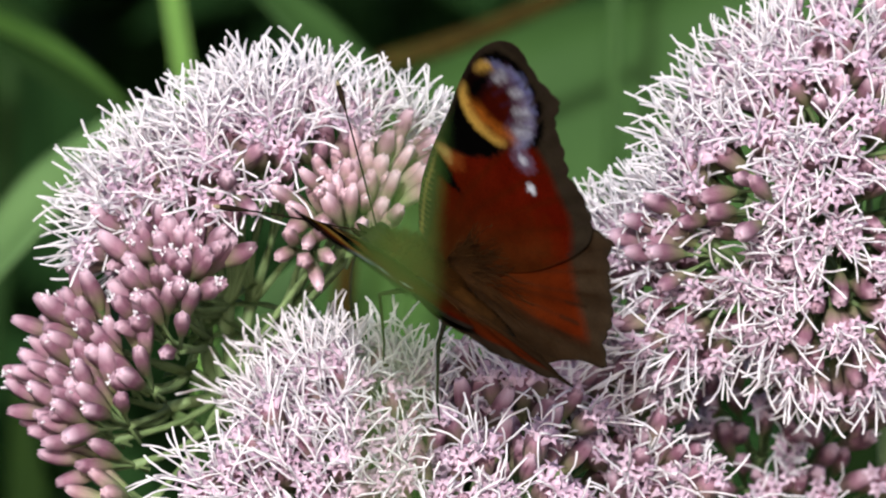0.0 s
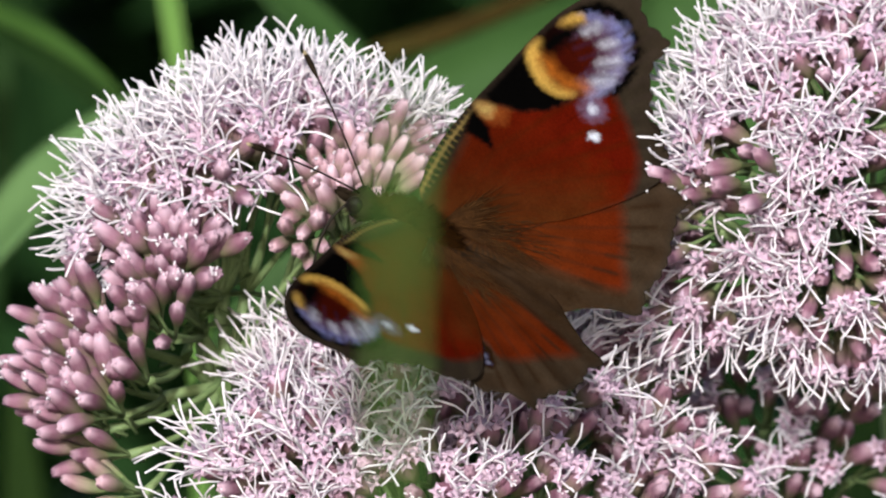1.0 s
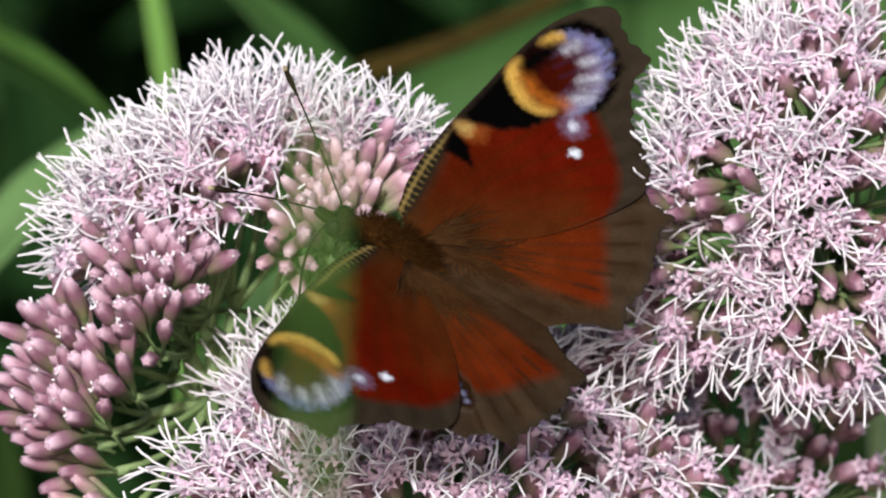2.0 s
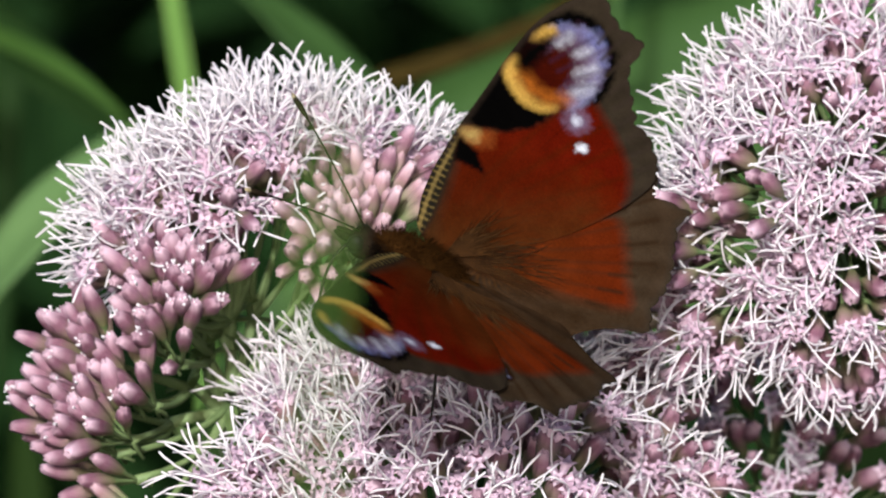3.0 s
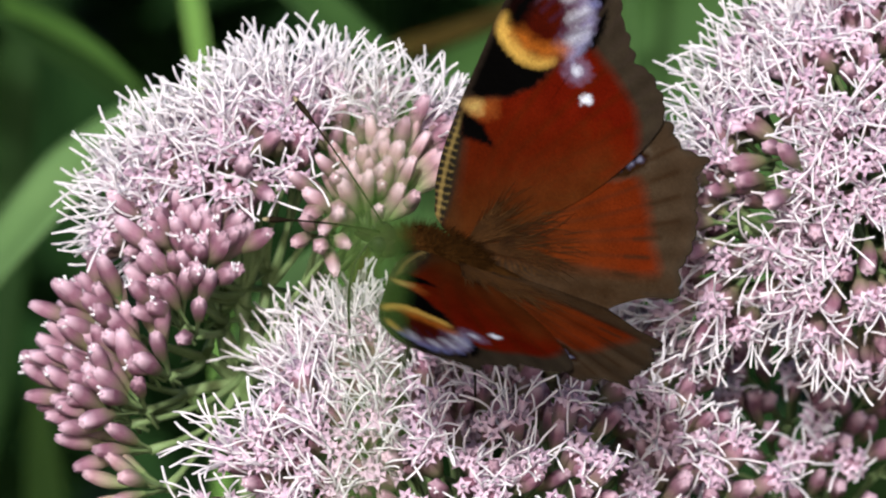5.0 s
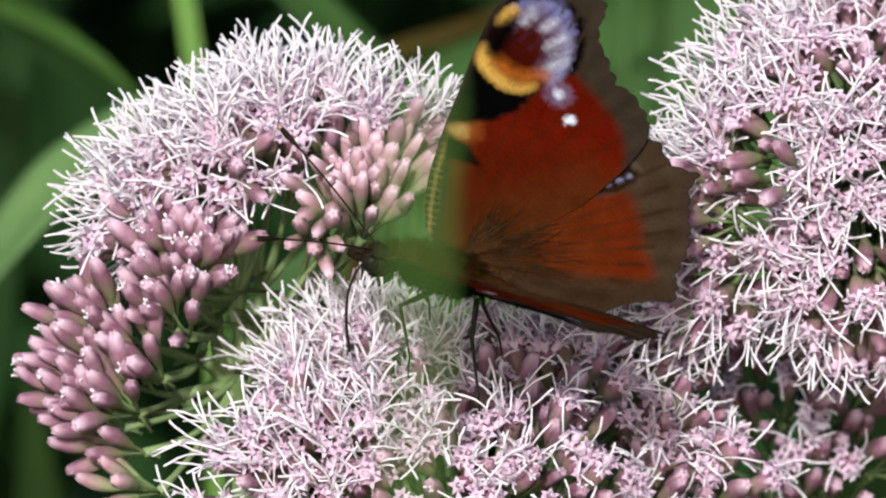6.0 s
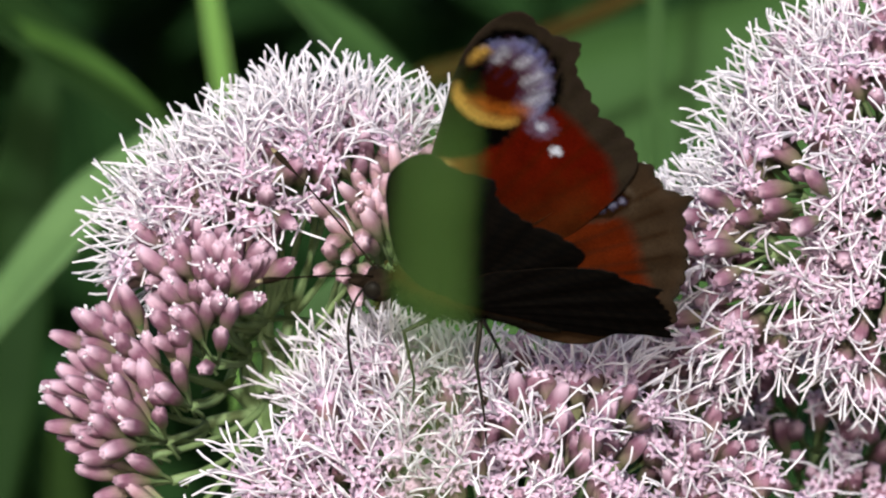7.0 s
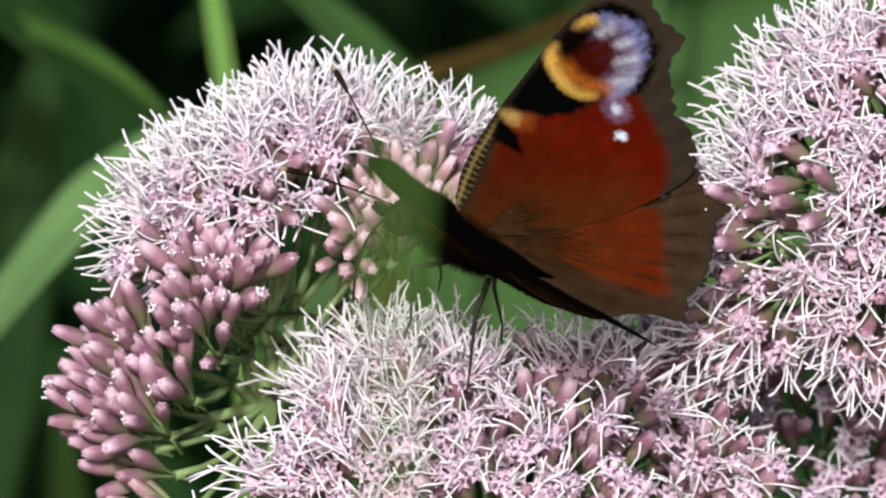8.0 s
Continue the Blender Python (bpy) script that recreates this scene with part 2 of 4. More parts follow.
def dry_stem():
    thing = new("dry_stem")
    a, b, c = far_spot(-6, 15, 270), far_spot(4, 17.5, 268), far_spot(15, 23.5, 265)
    thing.location = (a.x - 0.05, a.y + 0.05, 0)
    here = Vector(thing.location)
    bm = bmesh.new()
    tube(bm, bent(Vector((0, 0, 0)), Vector((0.02, -0.05, a.z * 0.7)), a - here, 8) + [p - here for p in bent(a, b, c, 12)[1:]], [0.0019 - 0.00004 * i for i in range(21)], 8)
    part("stem", bm, STEM_BROWN, thing)
    return tagged(thing, "dry brown stem leaning before a leaf", "stem")


dry_stem()


def thin_stem():
    thing = new("green_stem")
    a, b = far_spot(14.9, 4, 262), far_spot(15.3, 40, 262)
    thing.location = (a.x, a.y, 0)
    here = Vector(thing.location)
    bm = bmesh.new()
    tube(bm, bent(Vector((0, 0, -0.01)), Vector((0.004, 0, a.z * 0.5)), a - here, 10) + [b - here], [0.0012 - 0.00003 * i for i in range(12)], 8)
    part("stem", bm, LEAF, thing)
    bm = bmesh.new()
    ball(bm, a.lerp(b, 0.1) - here, mmv(1.1, 1.1, 1.6), 10, 8)
    part("node", bm, LEAF, thing)
    return tagged(thing, "thin green upright stem before a broad leaf", "stem")


thin_stem()


def grass_stem():
    """A thin grass stem with one spikelet close before the lens, far out of focus."""
    thing = new("grass_stem")
    foot = bed(-1.5, 0, -351.8)
    thing.location = (foot.x, foot.y, 0)
    lean = 0.05

    def at(z):
        """A place on the stem, z mm above the middle of the view."""
        return Vector((z * MM * lean, 0.0, foot.z + z * MM))

    bm = bmesh.new()
    low = -foot.z / MM - 10
    tube(bm, [at(low * (1 - (i / 24) ** 0.5)) + Vector((0, 0, -0.0042)) for i in range(25)], [(0.55 - 0.0122 * i) * MM for i in range(25)], 10)
    part("culm", bm, GRASS, thing)
    for z in (-650, -260):
        bm = bmesh.new()
        ball(bm, at(z), mmv(0.85, 0.85, 1.5), 10, 8)
        part("node", bm, GRASS, thing)
    for k, (z, turn) in enumerate(((-4.4, 0.2), (-2.6, 2.3), (-0.8, 4.4), (1.0, 0.6))):
        bm = bmesh.new()
        side = Vector((math.cos(turn), math.sin(turn), 0)) * 0.10 * MM
        tube(bm, [at(z + 5.6 * i / 8) + side * math.sin(math.pi * i / 8) for i in range(9)], [w * MM for w in (0.14, 0.26, 0.33, 0.36, 0.35, 0.31, 0.25, 0.16, 0.04)], 8)
        part("glume", bm, GRASS, thing)
    return tagged(thing, "slender green grass stem with a narrow spikelet before the flowers", "grass")


def leaf_mass(name, label, category, count, spread, height, size, seed, stems=0):
    """Many small pointed leaves: spread gives x and y, height the lowest and highest leaf at y."""
    rng = random.Random(seed)
    verts, faces = [], []
    mid = Vector((sum(spread[0]) / 2, sum(spread[1]) / 2))
    half = Vector((spread[0][1] - mid.x, spread[1][1] - mid.y))
    for i in range(stems):
        a = i * 2.4
        px, py = mid.x + math.cos(a) * half.x * 0.5 * (i % 3) / 2, mid.y + math.sin(a) * half.y * 0.4 + half.y * 0.3
        top = height(px, py)[1]
        k = len(verts)
        for z, r in ((-0.02, 0.016), (top * 0.5, 0.011), (top * 0.98, 0.003)):
            for q in range(6):
                verts.append((px + math.cos(q * 1.047) * r + 0.06 * math.sin(z * 2 + i), py + math.sin(q * 1.047) * r + 0.05 * math.sin(z * 3 + i), z))
        for ring in (0, 6):
            for q in range(6):
                faces.append((k + ring + q, k + ring + (q + 1) % 6, k + ring + 6 + (q + 1) % 6, k + ring + 6 + q))
    while len(faces) < count * 6:
        x, y = rng.uniform(*spread[0]), rng.uniform(*spread[1])
        bulge = abs((x - mid.x) / half.x) ** 3 + abs((y - mid.y) / half.y) ** 3
        if bulge > 1.0 + 0.25 * math.sin(x * 7) * math.sin(y * 6 + 1):
            continue
        lo, hi = height(x, y)
        z = lo + (hi - lo) * rng.random() ** 0.8
        turn = Matrix.Rotation(rng.uniform(0, math.tau), 3, "Z") @ Matrix.Rotation(rng.uniform(-0.9, 0.5), 3, "X")
        l = rng.uniform(0.6, 1.3) * size
        w = l * rng.uniform(0.18, 0.28)
        o = Vector((x, y, z))
        k = len(verts)
        for px, py, pz in ((0, 0, 0), (w, l * 0.35, 0.05 * l), (0, l * 0.4, -0.03 * l), (-w, l * 0.35, 0.05 * l), (w * 0.6, l * 0.7, 0), (0, l, -0.14 * l), (-w * 0.6, l * 0.7, 0)):
            verts.append(tuple(o + turn @ Vector((px, py, pz))))
        faces += [(k, k + 1, k + 2), (k, k + 2, k + 3), (k + 1, k + 4, k + 2), (k + 2, k + 4, k + 5), (k + 2, k + 5, k + 6), (k + 2, k + 6, k + 3)]
    me = bpy.data.meshes.new(name)
    me.from_pydata(verts, [], faces)
    me.materials.append(LEAF_DEEP_SHADE)
    ob = new(name, me)
    return tagged(ob, label, category, kind="stuff")


near_stem = grass_stem()
leaf_mass("undergrowth", "dense green herbs with deep shade in their leaf colour", "undergrowth", 7000, ((-1.6, 1.6), (0.62, 2.2)),
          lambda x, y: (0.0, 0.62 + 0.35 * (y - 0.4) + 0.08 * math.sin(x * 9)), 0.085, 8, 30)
# Out of view; added only to keep the sun off the herbs behind.
leaf_mass("shrub", "unseen shrub added to shade the herbs", "shrub", 11000, ((-2.6, 2.2), (0.32, 2.9)),
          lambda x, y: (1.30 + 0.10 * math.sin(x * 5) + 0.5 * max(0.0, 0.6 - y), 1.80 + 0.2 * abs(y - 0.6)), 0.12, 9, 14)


# ---- hemp agrimony ----
def lathe(bm, shape, sides, lean=(0, 0), ridge=0.15, crown=0.0):
    """A turned shape from (height, radius) pairs in mm; below zero it is the green pedicel (material 1)."""
    rings = []
    top = shape[-1][0]
    for z, w in shape:
        ring = []
        for k in range(sides):
            a = k * math.tau / sides
            r = w * (1 + ridge if k % 2 else 1 - ridge) * MM
            bend = max(0.0, z) ** 2 / top * MM
            ring.append(bm.verts.new((math.cos(a) * r + lean[0] * bend, math.sin(a) * r + lean[1] * bend, (z + (crown if k % 2 and z > 0.9 * top else 0.0)) * MM)))
        rings.append(ring)
    for (z, _), lo, hi in zip(shape[1:], rings, rings[1:]):
        for k in range(sides):
            f = bm.faces.new((lo[k], lo[(k + 1) % sides], hi[(k + 1) % sides], hi[k]))
            f.material_index = 1 if z <= 0.3 else 0
    bm.faces.new(rings[0][::-1]).material_index = 1
    bm.faces.new(rings[-1])


def bud_mesh(length, width, material, seed):
    """A closed flower head on its pedicel: a spindle of overlapping bracts with a blunt tip."""
    rng = random.Random(seed)
    bm = bmesh.new()
    w = width / 2
    shape = [(-4.6, 0.16), (-2, 0.14), (-0.4, 0.20), (0.0, 0.33)]
    shape += [(z * length, k * w) for z, k in ((0.06, 0.5), (0.22, 0.72), (0.45, 0.95), (0.62, 1.0), (0.80, 0.88), (0.92, 0.64), (1.0, 0.36), (0.96, 0.10))]
    lathe(bm, shape, 10, (rng.uniform(-0.09, 0.09), rng.uniform(-0.09, 0.09)), 0.10, crown=0.22)
    # the first pale style ends push out at the tip
    for _ in range(rng.choice((0, 0, 2, 4))):
        t, out = rng.uniform(0, math.tau), rng.uniform(0.15, 0.55) * w * MM
        d = Vector((math.cos(t), math.sin(t), 0))
        root = Vector((0, 0, 0.93 * length * MM)) + d * out * 0.7
        tube(bm, [root, root + d * 0.10 * MM + Vector((0, 0, 0.35 * MM)), root + d * rng.uniform(0.1, 0.4) * MM + Vector((0, 0, rng.uniform(0.4, 0.65) * MM))], [0.10 * MM, 0.11 * MM, 0.08 * MM], 5, 2)
    return mesh_of("bud", bm, material, STALK, STYLE)


def bracts_mesh(seed):
    rng = random.Random(seed)
    bm = bmesh.new()
    k = rng.uniform(0.9, 1.1)
    lathe(bm, [(-4.6, 0.26), (-2, 0.22), (-0.4, 0.26), (0, 0.34), (0.35, 0.58 * k), (1.4, 0.86 * k), (2.6, 0.90 * k), (3.3, 0.78 * k), (3.5, 0.5 * k)], 9,
          (rng.uniform(-0.05, 0.05), rng.uniform(-0.05, 0.05)))
    return mesh_of("flower_head", bm, BUD, STALK)


def floret_mesh(seed, splay, reach):
    """One small flower: a narrow tube that opens into five pointed lobes, and its long white forked style. It points along z and leans out along x."""
    rng = random.Random(seed)
    bm = bmesh.new()
    length, size = rng.uniform(1.3, 2.1) * MM, rng.uniform(0.92, 1.15) * MM
    way = Vector((0, 0, 1))
    base, throat, mouth = [], [], []
    spin = rng.uniform(0, 1)
    for k in range(5):
        t = (k + spin) * math.tau / 5
        d = Vector((math.cos(t), math.sin(t), 0))
        base.append(bm.verts.new(d * size * 0.24))
        mouth.append(bm.verts.new(way * length + d * size * 0.46))
        throat.append(bm.verts.new(way * (length - size * 0.4) + d * size * 0.2))
    for k in range(5):
        j = (k + 1) % 5
        t = (k + 0.5 + spin) * math.tau / 5
        d = Vector((math.cos(t), math.sin(t), 0))
        bm.faces.new((base[k], base[j], mouth[j], mouth[k]))
        bm.faces.new((mouth[k], mouth[j], throat[j], throat[k]))
        lobe = bm.verts.new(way * (length + size * rng.uniform(-0.05, 0.3)) + d * size * rng.uniform(0.9, 1.1))
        rib = bm.verts.new(way * (length + size * 0.12) + d * size * 0.6)
        under = bm.verts.new(way * (length - size * 0.15) + d * size * 0.45)
        bm.faces.new((mouth[k], rib, mouth[j]))
        bm.faces.new((mouth[k], lobe, rib))
        bm.faces.new((rib, lobe, mouth[j]))
        bm.faces.new((mouth[j], lobe, under))
        bm.faces.new((mouth[k], under, lobe))
    bm.faces.new(throat[::-1])
    top = way * (length - size * 0.3)
    for fork in (-1, 1) if splay < 0.6 else ((), (-1, 1), (1,), (-1,), (-1, 1))[seed % 5]:
        far = reach * rng.uniform(0.75, 1.2) * MM
        bend = Vector((rng.uniform(-0.5, 0.7), fork * rng.uniform(0.2, 0.7), 0)) * splay
        mid = top + way * far * rng.uniform(0.35, 0.6) + bend * far * rng.uniform(-0.25, 0.35)
        end = top + (way * rng.uniform(0.55, 1.0) + bend).normalized() * far
        end += Vector((rng.uniform(-1, 1), rng.uniform(-1, 1), rng.uniform(-1.2, 0.3))) * 0.5 * MM * splay
        r = rng.uniform(0.074, 0.098) * MM
        line = bent(top, mid, end, 6)
        for q in line[2:]:
            q += Vector((rng.uniform(-1, 1), rng.uniform(-1, 1), rng.uniform(-1, 1))) * 0.028 * MM * (1 + splay)
        tube(bm, line, [r * 0.8, r * 0.85, r * 0.95, r * 1.05, r * 1.15, r * 1.25, r * 1.0], 5, 1)
    return mesh_of("floret", bm, COROLLA, STYLE, smooth=True)


BUDS = [bud_mesh(random.Random(i).uniform(3.9, 5.0), random.Random(i + 50).uniform(1.4, 1.75), BUD, i) for i in range(6)]
BUDS_YOUNG = [bud_mesh(random.Random(i).uniform(4.0, 5.2), random.Random(i + 70).uniform(1.25, 1.6), BUD_PALE, 20 + i) for i in range(5)]
BRACTS = [bracts_mesh(i) for i in range(5)]
STRAIGHT = [floret_mesh(100 + i, 0.52, 4.8) for i in range(18)]
SPLAYED = [floret_mesh(200 + i, 1.0, 3.1) for i in range(24)]


def bunch(thing, foot, fork, heart, cluster, rng):
    """One bunch of flower heads on its own branch."""
    place, facing, count, openness, straight, young = cluster
    count = int(count * (0.84 if openness < 0.3 else 1.0) + rng.random())
    way = bed_way(*facing)
    bm = bmesh.new()
    a, b = fork - foot, heart - foot
    turn = a.lerp(b, 0.55) + Vector((rng.uniform(-1.5, 1.5), 0, rng.uniform(-1, 2))) * MM - way * 2.5 * MM
    tube(bm, bent(a, turn, b + way * 0.3 * MM, 6), [w * MM for w in (0.46, 0.38, 0.32, 0.29, 0.28, 0.32, 0.46)], 6)
    part("branch", bm, STALK, thing)
    left, up = side_of(way)
    spin = rng.uniform(0, math.tau)
    for i in range(count):
        off = math.sqrt((i + 0.5) / count) * (0.62 if openness > 0.3 else 0.42 + 0.012 * count)
        t = spin + i * 2.39996 + rng.uniform(-0.2, 0.2)
        d = (way + (left * math.cos(t) + up * math.sin(t)) * off).normalized()
        d = (d + Vector((rng.uniform(-1, 1), rng.uniform(-1, 1), rng.uniform(-1, 1))) * 0.08).normalized()
        start = heart + d * rng.uniform(2.6, 4.8) * MM - foot
        m = aim(start, d, rng.uniform(0, math.tau))
        if rng.random() >= openness:
            hang("bud", rng.choice(BUDS_YOUNG if young else BUDS), thing, m)
            continue
        head = hang("flower_head", rng.choice(BRACTS), thing, m)
        lot = STRAIGHT if rng.random() < straight else SPLAYED
        n = rng.choice((4, 5, 5))
        for f in range(n):
            q = (f + rng.uniform(-0.25, 0.25)) * 360 / n
            lean = rng.uniform(10, 36)
            hang("floret", rng.choice(lot), head, pose(0, 0, 2.9 * MM, 0, 0, q) @ pose(0.36 * MM, 0, 0, 0, lean, 0) @ pose(0, 0, 0, 0, 0, rng.uniform(-60, 60)))


def flower_stalk(label, root, clusters, seed, base=None):
    """A flowering stem. clusters: place of the bunch's face (mm right, up, away), the way it faces (right, up, near),
    number of flower heads, share that is open, how the styles stand, whether the buds are pale."""
    rng = random.Random(seed)
    thing = new("hemp_agrimony")
    node = bed(*root)
    foot = base or Vector((node.x + 0.02, node.y + 0.05, 0))
    thing.location = foot
    tagged(thing, label, "flower", "hemp agrimony flower heads")
    bm = bmesh.new()
    tube(bm, bent(Vector((0, 0, -0.01)), Vector((0, 0, node.z * 0.7)), node - foot, 14), [0.0019 - 0.00005 * i for i in range(15)], 9)
    part("main_stem", bm, STALK, thing)
    order = sorted(clusters, key=lambda c: math.atan2(c[0][1] - root[1], c[0][0] - root[0]))
    limbs = [order[i:i + 5] for i in range(0, len(order), 5)]
    for limb in limbs:
        hearts = [bed(*c[0]) - bed_way(*c[1]) * (9.0 + 1.3 * c[3]) * MM for c in limb]
        centre = sum(hearts, Vector()) / len(hearts)
        fork = node.lerp(centre, rng.uniform(0.42, 0.58)) + Vector((0, 0.003, -0.001))
        bm = bmesh.new()
        turn = node.lerp(fork, 0.5) + Vector((rng.uniform(-2, 2), 0, rng.uniform(0, 3))) * MM
        tube(bm, bent(node - foot, turn - foot, fork - foot, 7), [w * MM for w in (1.0, 0.78, 0.66, 0.58, 0.54, 0.52, 0.55, 0.62)], 7)
        part("limb", bm, STALK, thing)
        for k in range(2):
            out = Vector((rng.uniform(-1, 1), rng.uniform(-1, 0.2), rng.uniform(-0.2, 0.9))).normalized()
            root_at = fork - foot
            line = bent(root_at, root_at + out * 2.2 * MM, root_at + out * rng.uniform(3.5, 5.5) * MM + Vector((0, 0, -0.001)), 6)
            hang("bract", blade_mesh("bract", line, leaf_profile(6, rng.uniform(0.45, 0.8) * MM), BRACT, 0.2, 0, k, 0.12), thing)
        for cluster, heart in zip(limb, hearts):
            bunch(thing, foot, fork, heart, cluster, rng)
    return thing


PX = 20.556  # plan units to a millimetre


def spot(x, y, d):
    return ((x - 784) / PX, (441 - y) / PX, d)


def dome(base_depth, reach, rows, rough=0.0):
    out = []
    for x, y, facing, count, openness, straight, young in rows:
        f = Vector(facing).normalized()
        near = 3.5 if openness < 0.3 else -rough * ((x * 7 + y * 13) % 10) / 10
        out.append((spot(x, y, base_depth - reach * f.z - near), tuple(f), count, openness, straight, young))
    return out


DARK_FRONT_BUDS = [
    (285, 370, (-.15, .7, .6), 9, 0, 0, False), (360, 385, (.2, .7, .6), 8, 0.0, 0, False), (330, 455, (.05, .5, .75), 9, 0.0, 0, False), (235, 420, (-.4, .5, .7), 7, 0, 0, False),
    (400, 440, (.4, .5, .7), 7, 0.0, 0, False), (280, 460, (-.15, .5, .8), 7, 0, 0, False), (450, 330, (.3, .05, .9), 4, 0.0, .5, False)]
PALE_BUDS = [
    (610, 275, (-.1, .7, .7), 12, 0, 0, True), (690, 265, (.25, .75, .6), 11, 0, 0, True), (650, 340, (.1, .6, .75), 11, 0, 0, True), (545, 330, (-.35, .65, .65), 8, 0, 0, True),
    (735, 320, (.4, .55, .7), 7, 0, 0, True), (690, 185, (.25, .85, .4), 7, .45, 1, True), (130, 880, (-.7, .15, .6), 7, 0, 0, True), (555, 470, (0, -.1, .9), 7, 0, 0, True),
    (520, 410, (-.3, -.1, .9), 6, 0, 0, True)]
SIDE_BUDS = [
    (65, 530, (-.65, .6, .45), 10, .02, 0, False), (110, 520, (-.5, .6, .6), 8, .05, 0, False), (300, 555, (-.1, .4, .85), 5, 0, 0, False), (235, 510, (-.3, .55, .7), 9, 0, 0, False),
    (195, 610, (-.4, .5, .7), 9, 0, 0, False), (125, 590, (-.55, .55, .55), 9, 0, 0, False), (30, 610, (-.75, .5, .4), 9, 0, 0, False)]
LOW_BUDS = [
    (35, 690, (-.75, .4, .4), 9, 0, 0, False), (95, 660, (-.55, .5, .6), 6, 0, 0, False), (150, 680, (-.4, .45, .7), 8, 0, 0, False), (70, 745, (-.7, .25, .6), 8, 0, 0, False),
    (95, 810, (-.75, .15, .55), 7, 0, 0, False)]
CROWN_RIM = [
    (600, 164, (.1, .85, .5), 6, .8, 1, False), (655, 150, (.2, .92, .25), 5, .9, 1, False), (722, 172, (.3, .88, .3), 5, .85, 1, False), (772, 196, (.4, .85, .3), 4, .75, 1, False),
    (545, 119, (.1, .97, .2), 6, 1, 1, False), (470, 109, (-.05, .97, .2), 6, 1, 1, False), (385, 129, (-.25, .92, .3), 6, 1, 1, False), (310, 189, (-.45, .85, .35), 6, 1, 1, False)]
CROWN_FRONT = [
    (425, 385, (.45, .65, .6), 7, .1, 0, False), (775, 225, (.55, .65, .5), 8, .2, 1, False), (490, 179, (0, .75, .6), 6, .8, .9, False), (405, 174, (-.2, .8, .55), 6, .9, 1, False),
    (325, 260, (-.3, .6, .75), 6, .95, .7, False), (235, 250, (-.6, .7, .4), 6, 1, 1, False), (175, 305, (-.78, .45, .45), 6, 1, 1, False), (405, 250, (-.1, .5, .85), 5, .6, .5, False),
    (490, 260, (.1, .5, .85), 5, .8, .7, False)]
FLANK = [
    (220, 305, (-.5, .4, .75), 5, .95, .7, False), (150, 385, (-.88, .15, .45), 6, 1, 1, False), (120, 410, (-.95, -.02, .3), 4, 1, 1, False), (158, 450, (-.6, .1, .8), 7, .3, 1, False)]
LEFT = DARK_FRONT_BUDS + PALE_BUDS + SIDE_BUDS + LOW_BUDS + CROWN_RIM + CROWN_FRONT + FLANK
flower_stalk("pale pink hemp agrimony head, half in bud, with white styles", spot(398, 735, 28), dome(22, 13, LEFT), 21)

rng = random.Random(77)
MIDDLE = []
# Right side: mauve bud clumps, with extra dark buds in place of shade.
for x, y in ((440, 700), (515, 645), (590, 590), (665, 640), (745, 670), (830, 695), (915, 710), (1005, 710), (1100, 700), (1185, 680), (900, 650), (985, 635), (1075, 620), (1160, 610), (1235, 640)):
    MIDDLE.append((x, y, ((x - 850) / 700, .75, .5), 5, .9 if x < 850 else .42, .8 if x < 800 else .15, False))
for x, y in ((480, 605), (545, 555), (612, 560), (690, 600), (770, 615), (850, 620), (935, 612), (1020, 600), (1100, 585), (975, 580), (1055, 560), (1135, 545), (705, 568), (785, 580), (865, 585), (940, 570)):
    MIDDLE.append((x, y, ((x - 800) / 800, .88, .25), 5, .95 if x < 760 else .7, .9 if x < 700 else .4, False))
# Mostly buds, again partly standing in for shade.
for x, y in ((1180, 755), (1250, 720), (1265, 790), (1225, 840), (1310, 850), (1180, 890)):
    MIDDLE.append((x, y, (.35, .5, .75), 4, .4, .15, False))
# Past x 820 more dark buds here too, darkening as shade would.
for i, y in enumerate((770, 855, 940)):
    for k in range(10):
        x = 350 + k * 96 + (48 if i % 2 else 0) + rng.uniform(-14, 14) - i * 25
        lift = max(0, (abs(x - 800) / 500) ** 2 * 45)
        MIDDLE.append((x, y + lift + rng.uniform(-12, 12), ((x - 820) / 560, .5 - .25 * i, .85), 3.6 if x < 650 else 3.2, (.85 if x < 820 else .48), .75 if x < 650 else .12, False))
middle_stalk = flower_stalk("dense pale pink hemp agrimony head in full bloom", spot(830, 1250, 22), dome(20, 16, [c for c in MIDDLE if c[1] < 700 and c[0] < 1080], 3.5) + dome(17, 23, [c for c in MIDDLE if c[1] >= 700 and c[0] < 1080], 3.5)
                            + dome(28, 17, [c for c in MIDDLE if c[0] >= 1080], 3.5), 33)

RIGHT = []
for i in range(9):
    for k in range(6):
        x = 1235 + k * 98 + (49 if i % 2 else 0) + rng.uniform(-14, 14)
        y = 15 + i * 86 + rng.uniform(-12, 12)
        ex, ey = (x - 1500) / 290, (y - 350) / 390
        if ex * ex + ey * ey < 1.0:
            bud = 0.15 if (x < 1330 and 280 < y < 420) else 0.70
            RIGHT.append((x, y, (ex * .95, -ey * .8, math.sqrt(max(.05, 1.15 - ex * ex - ey * ey))), 3.4, bud, (.25 if ex > -.35 else .75) + (.1 if ey < -.1 else 0), False))
for x, y in ((1145, 370), (1155, 430), (1165, 500), (1175, 575), (1215, 235), (1205, 640), (1130, 640), (1240, 165), (1285, 100), (1345, 45), (1200, 310), (1300, 40), (1350, -5), (1410, -25), (1475, -35), (1545, -40)):
    RIGHT.append((x, y, (-.75, (430 - y) / 420, .55), 5, .15 if 300 < y < 450 else .8, .9, False))
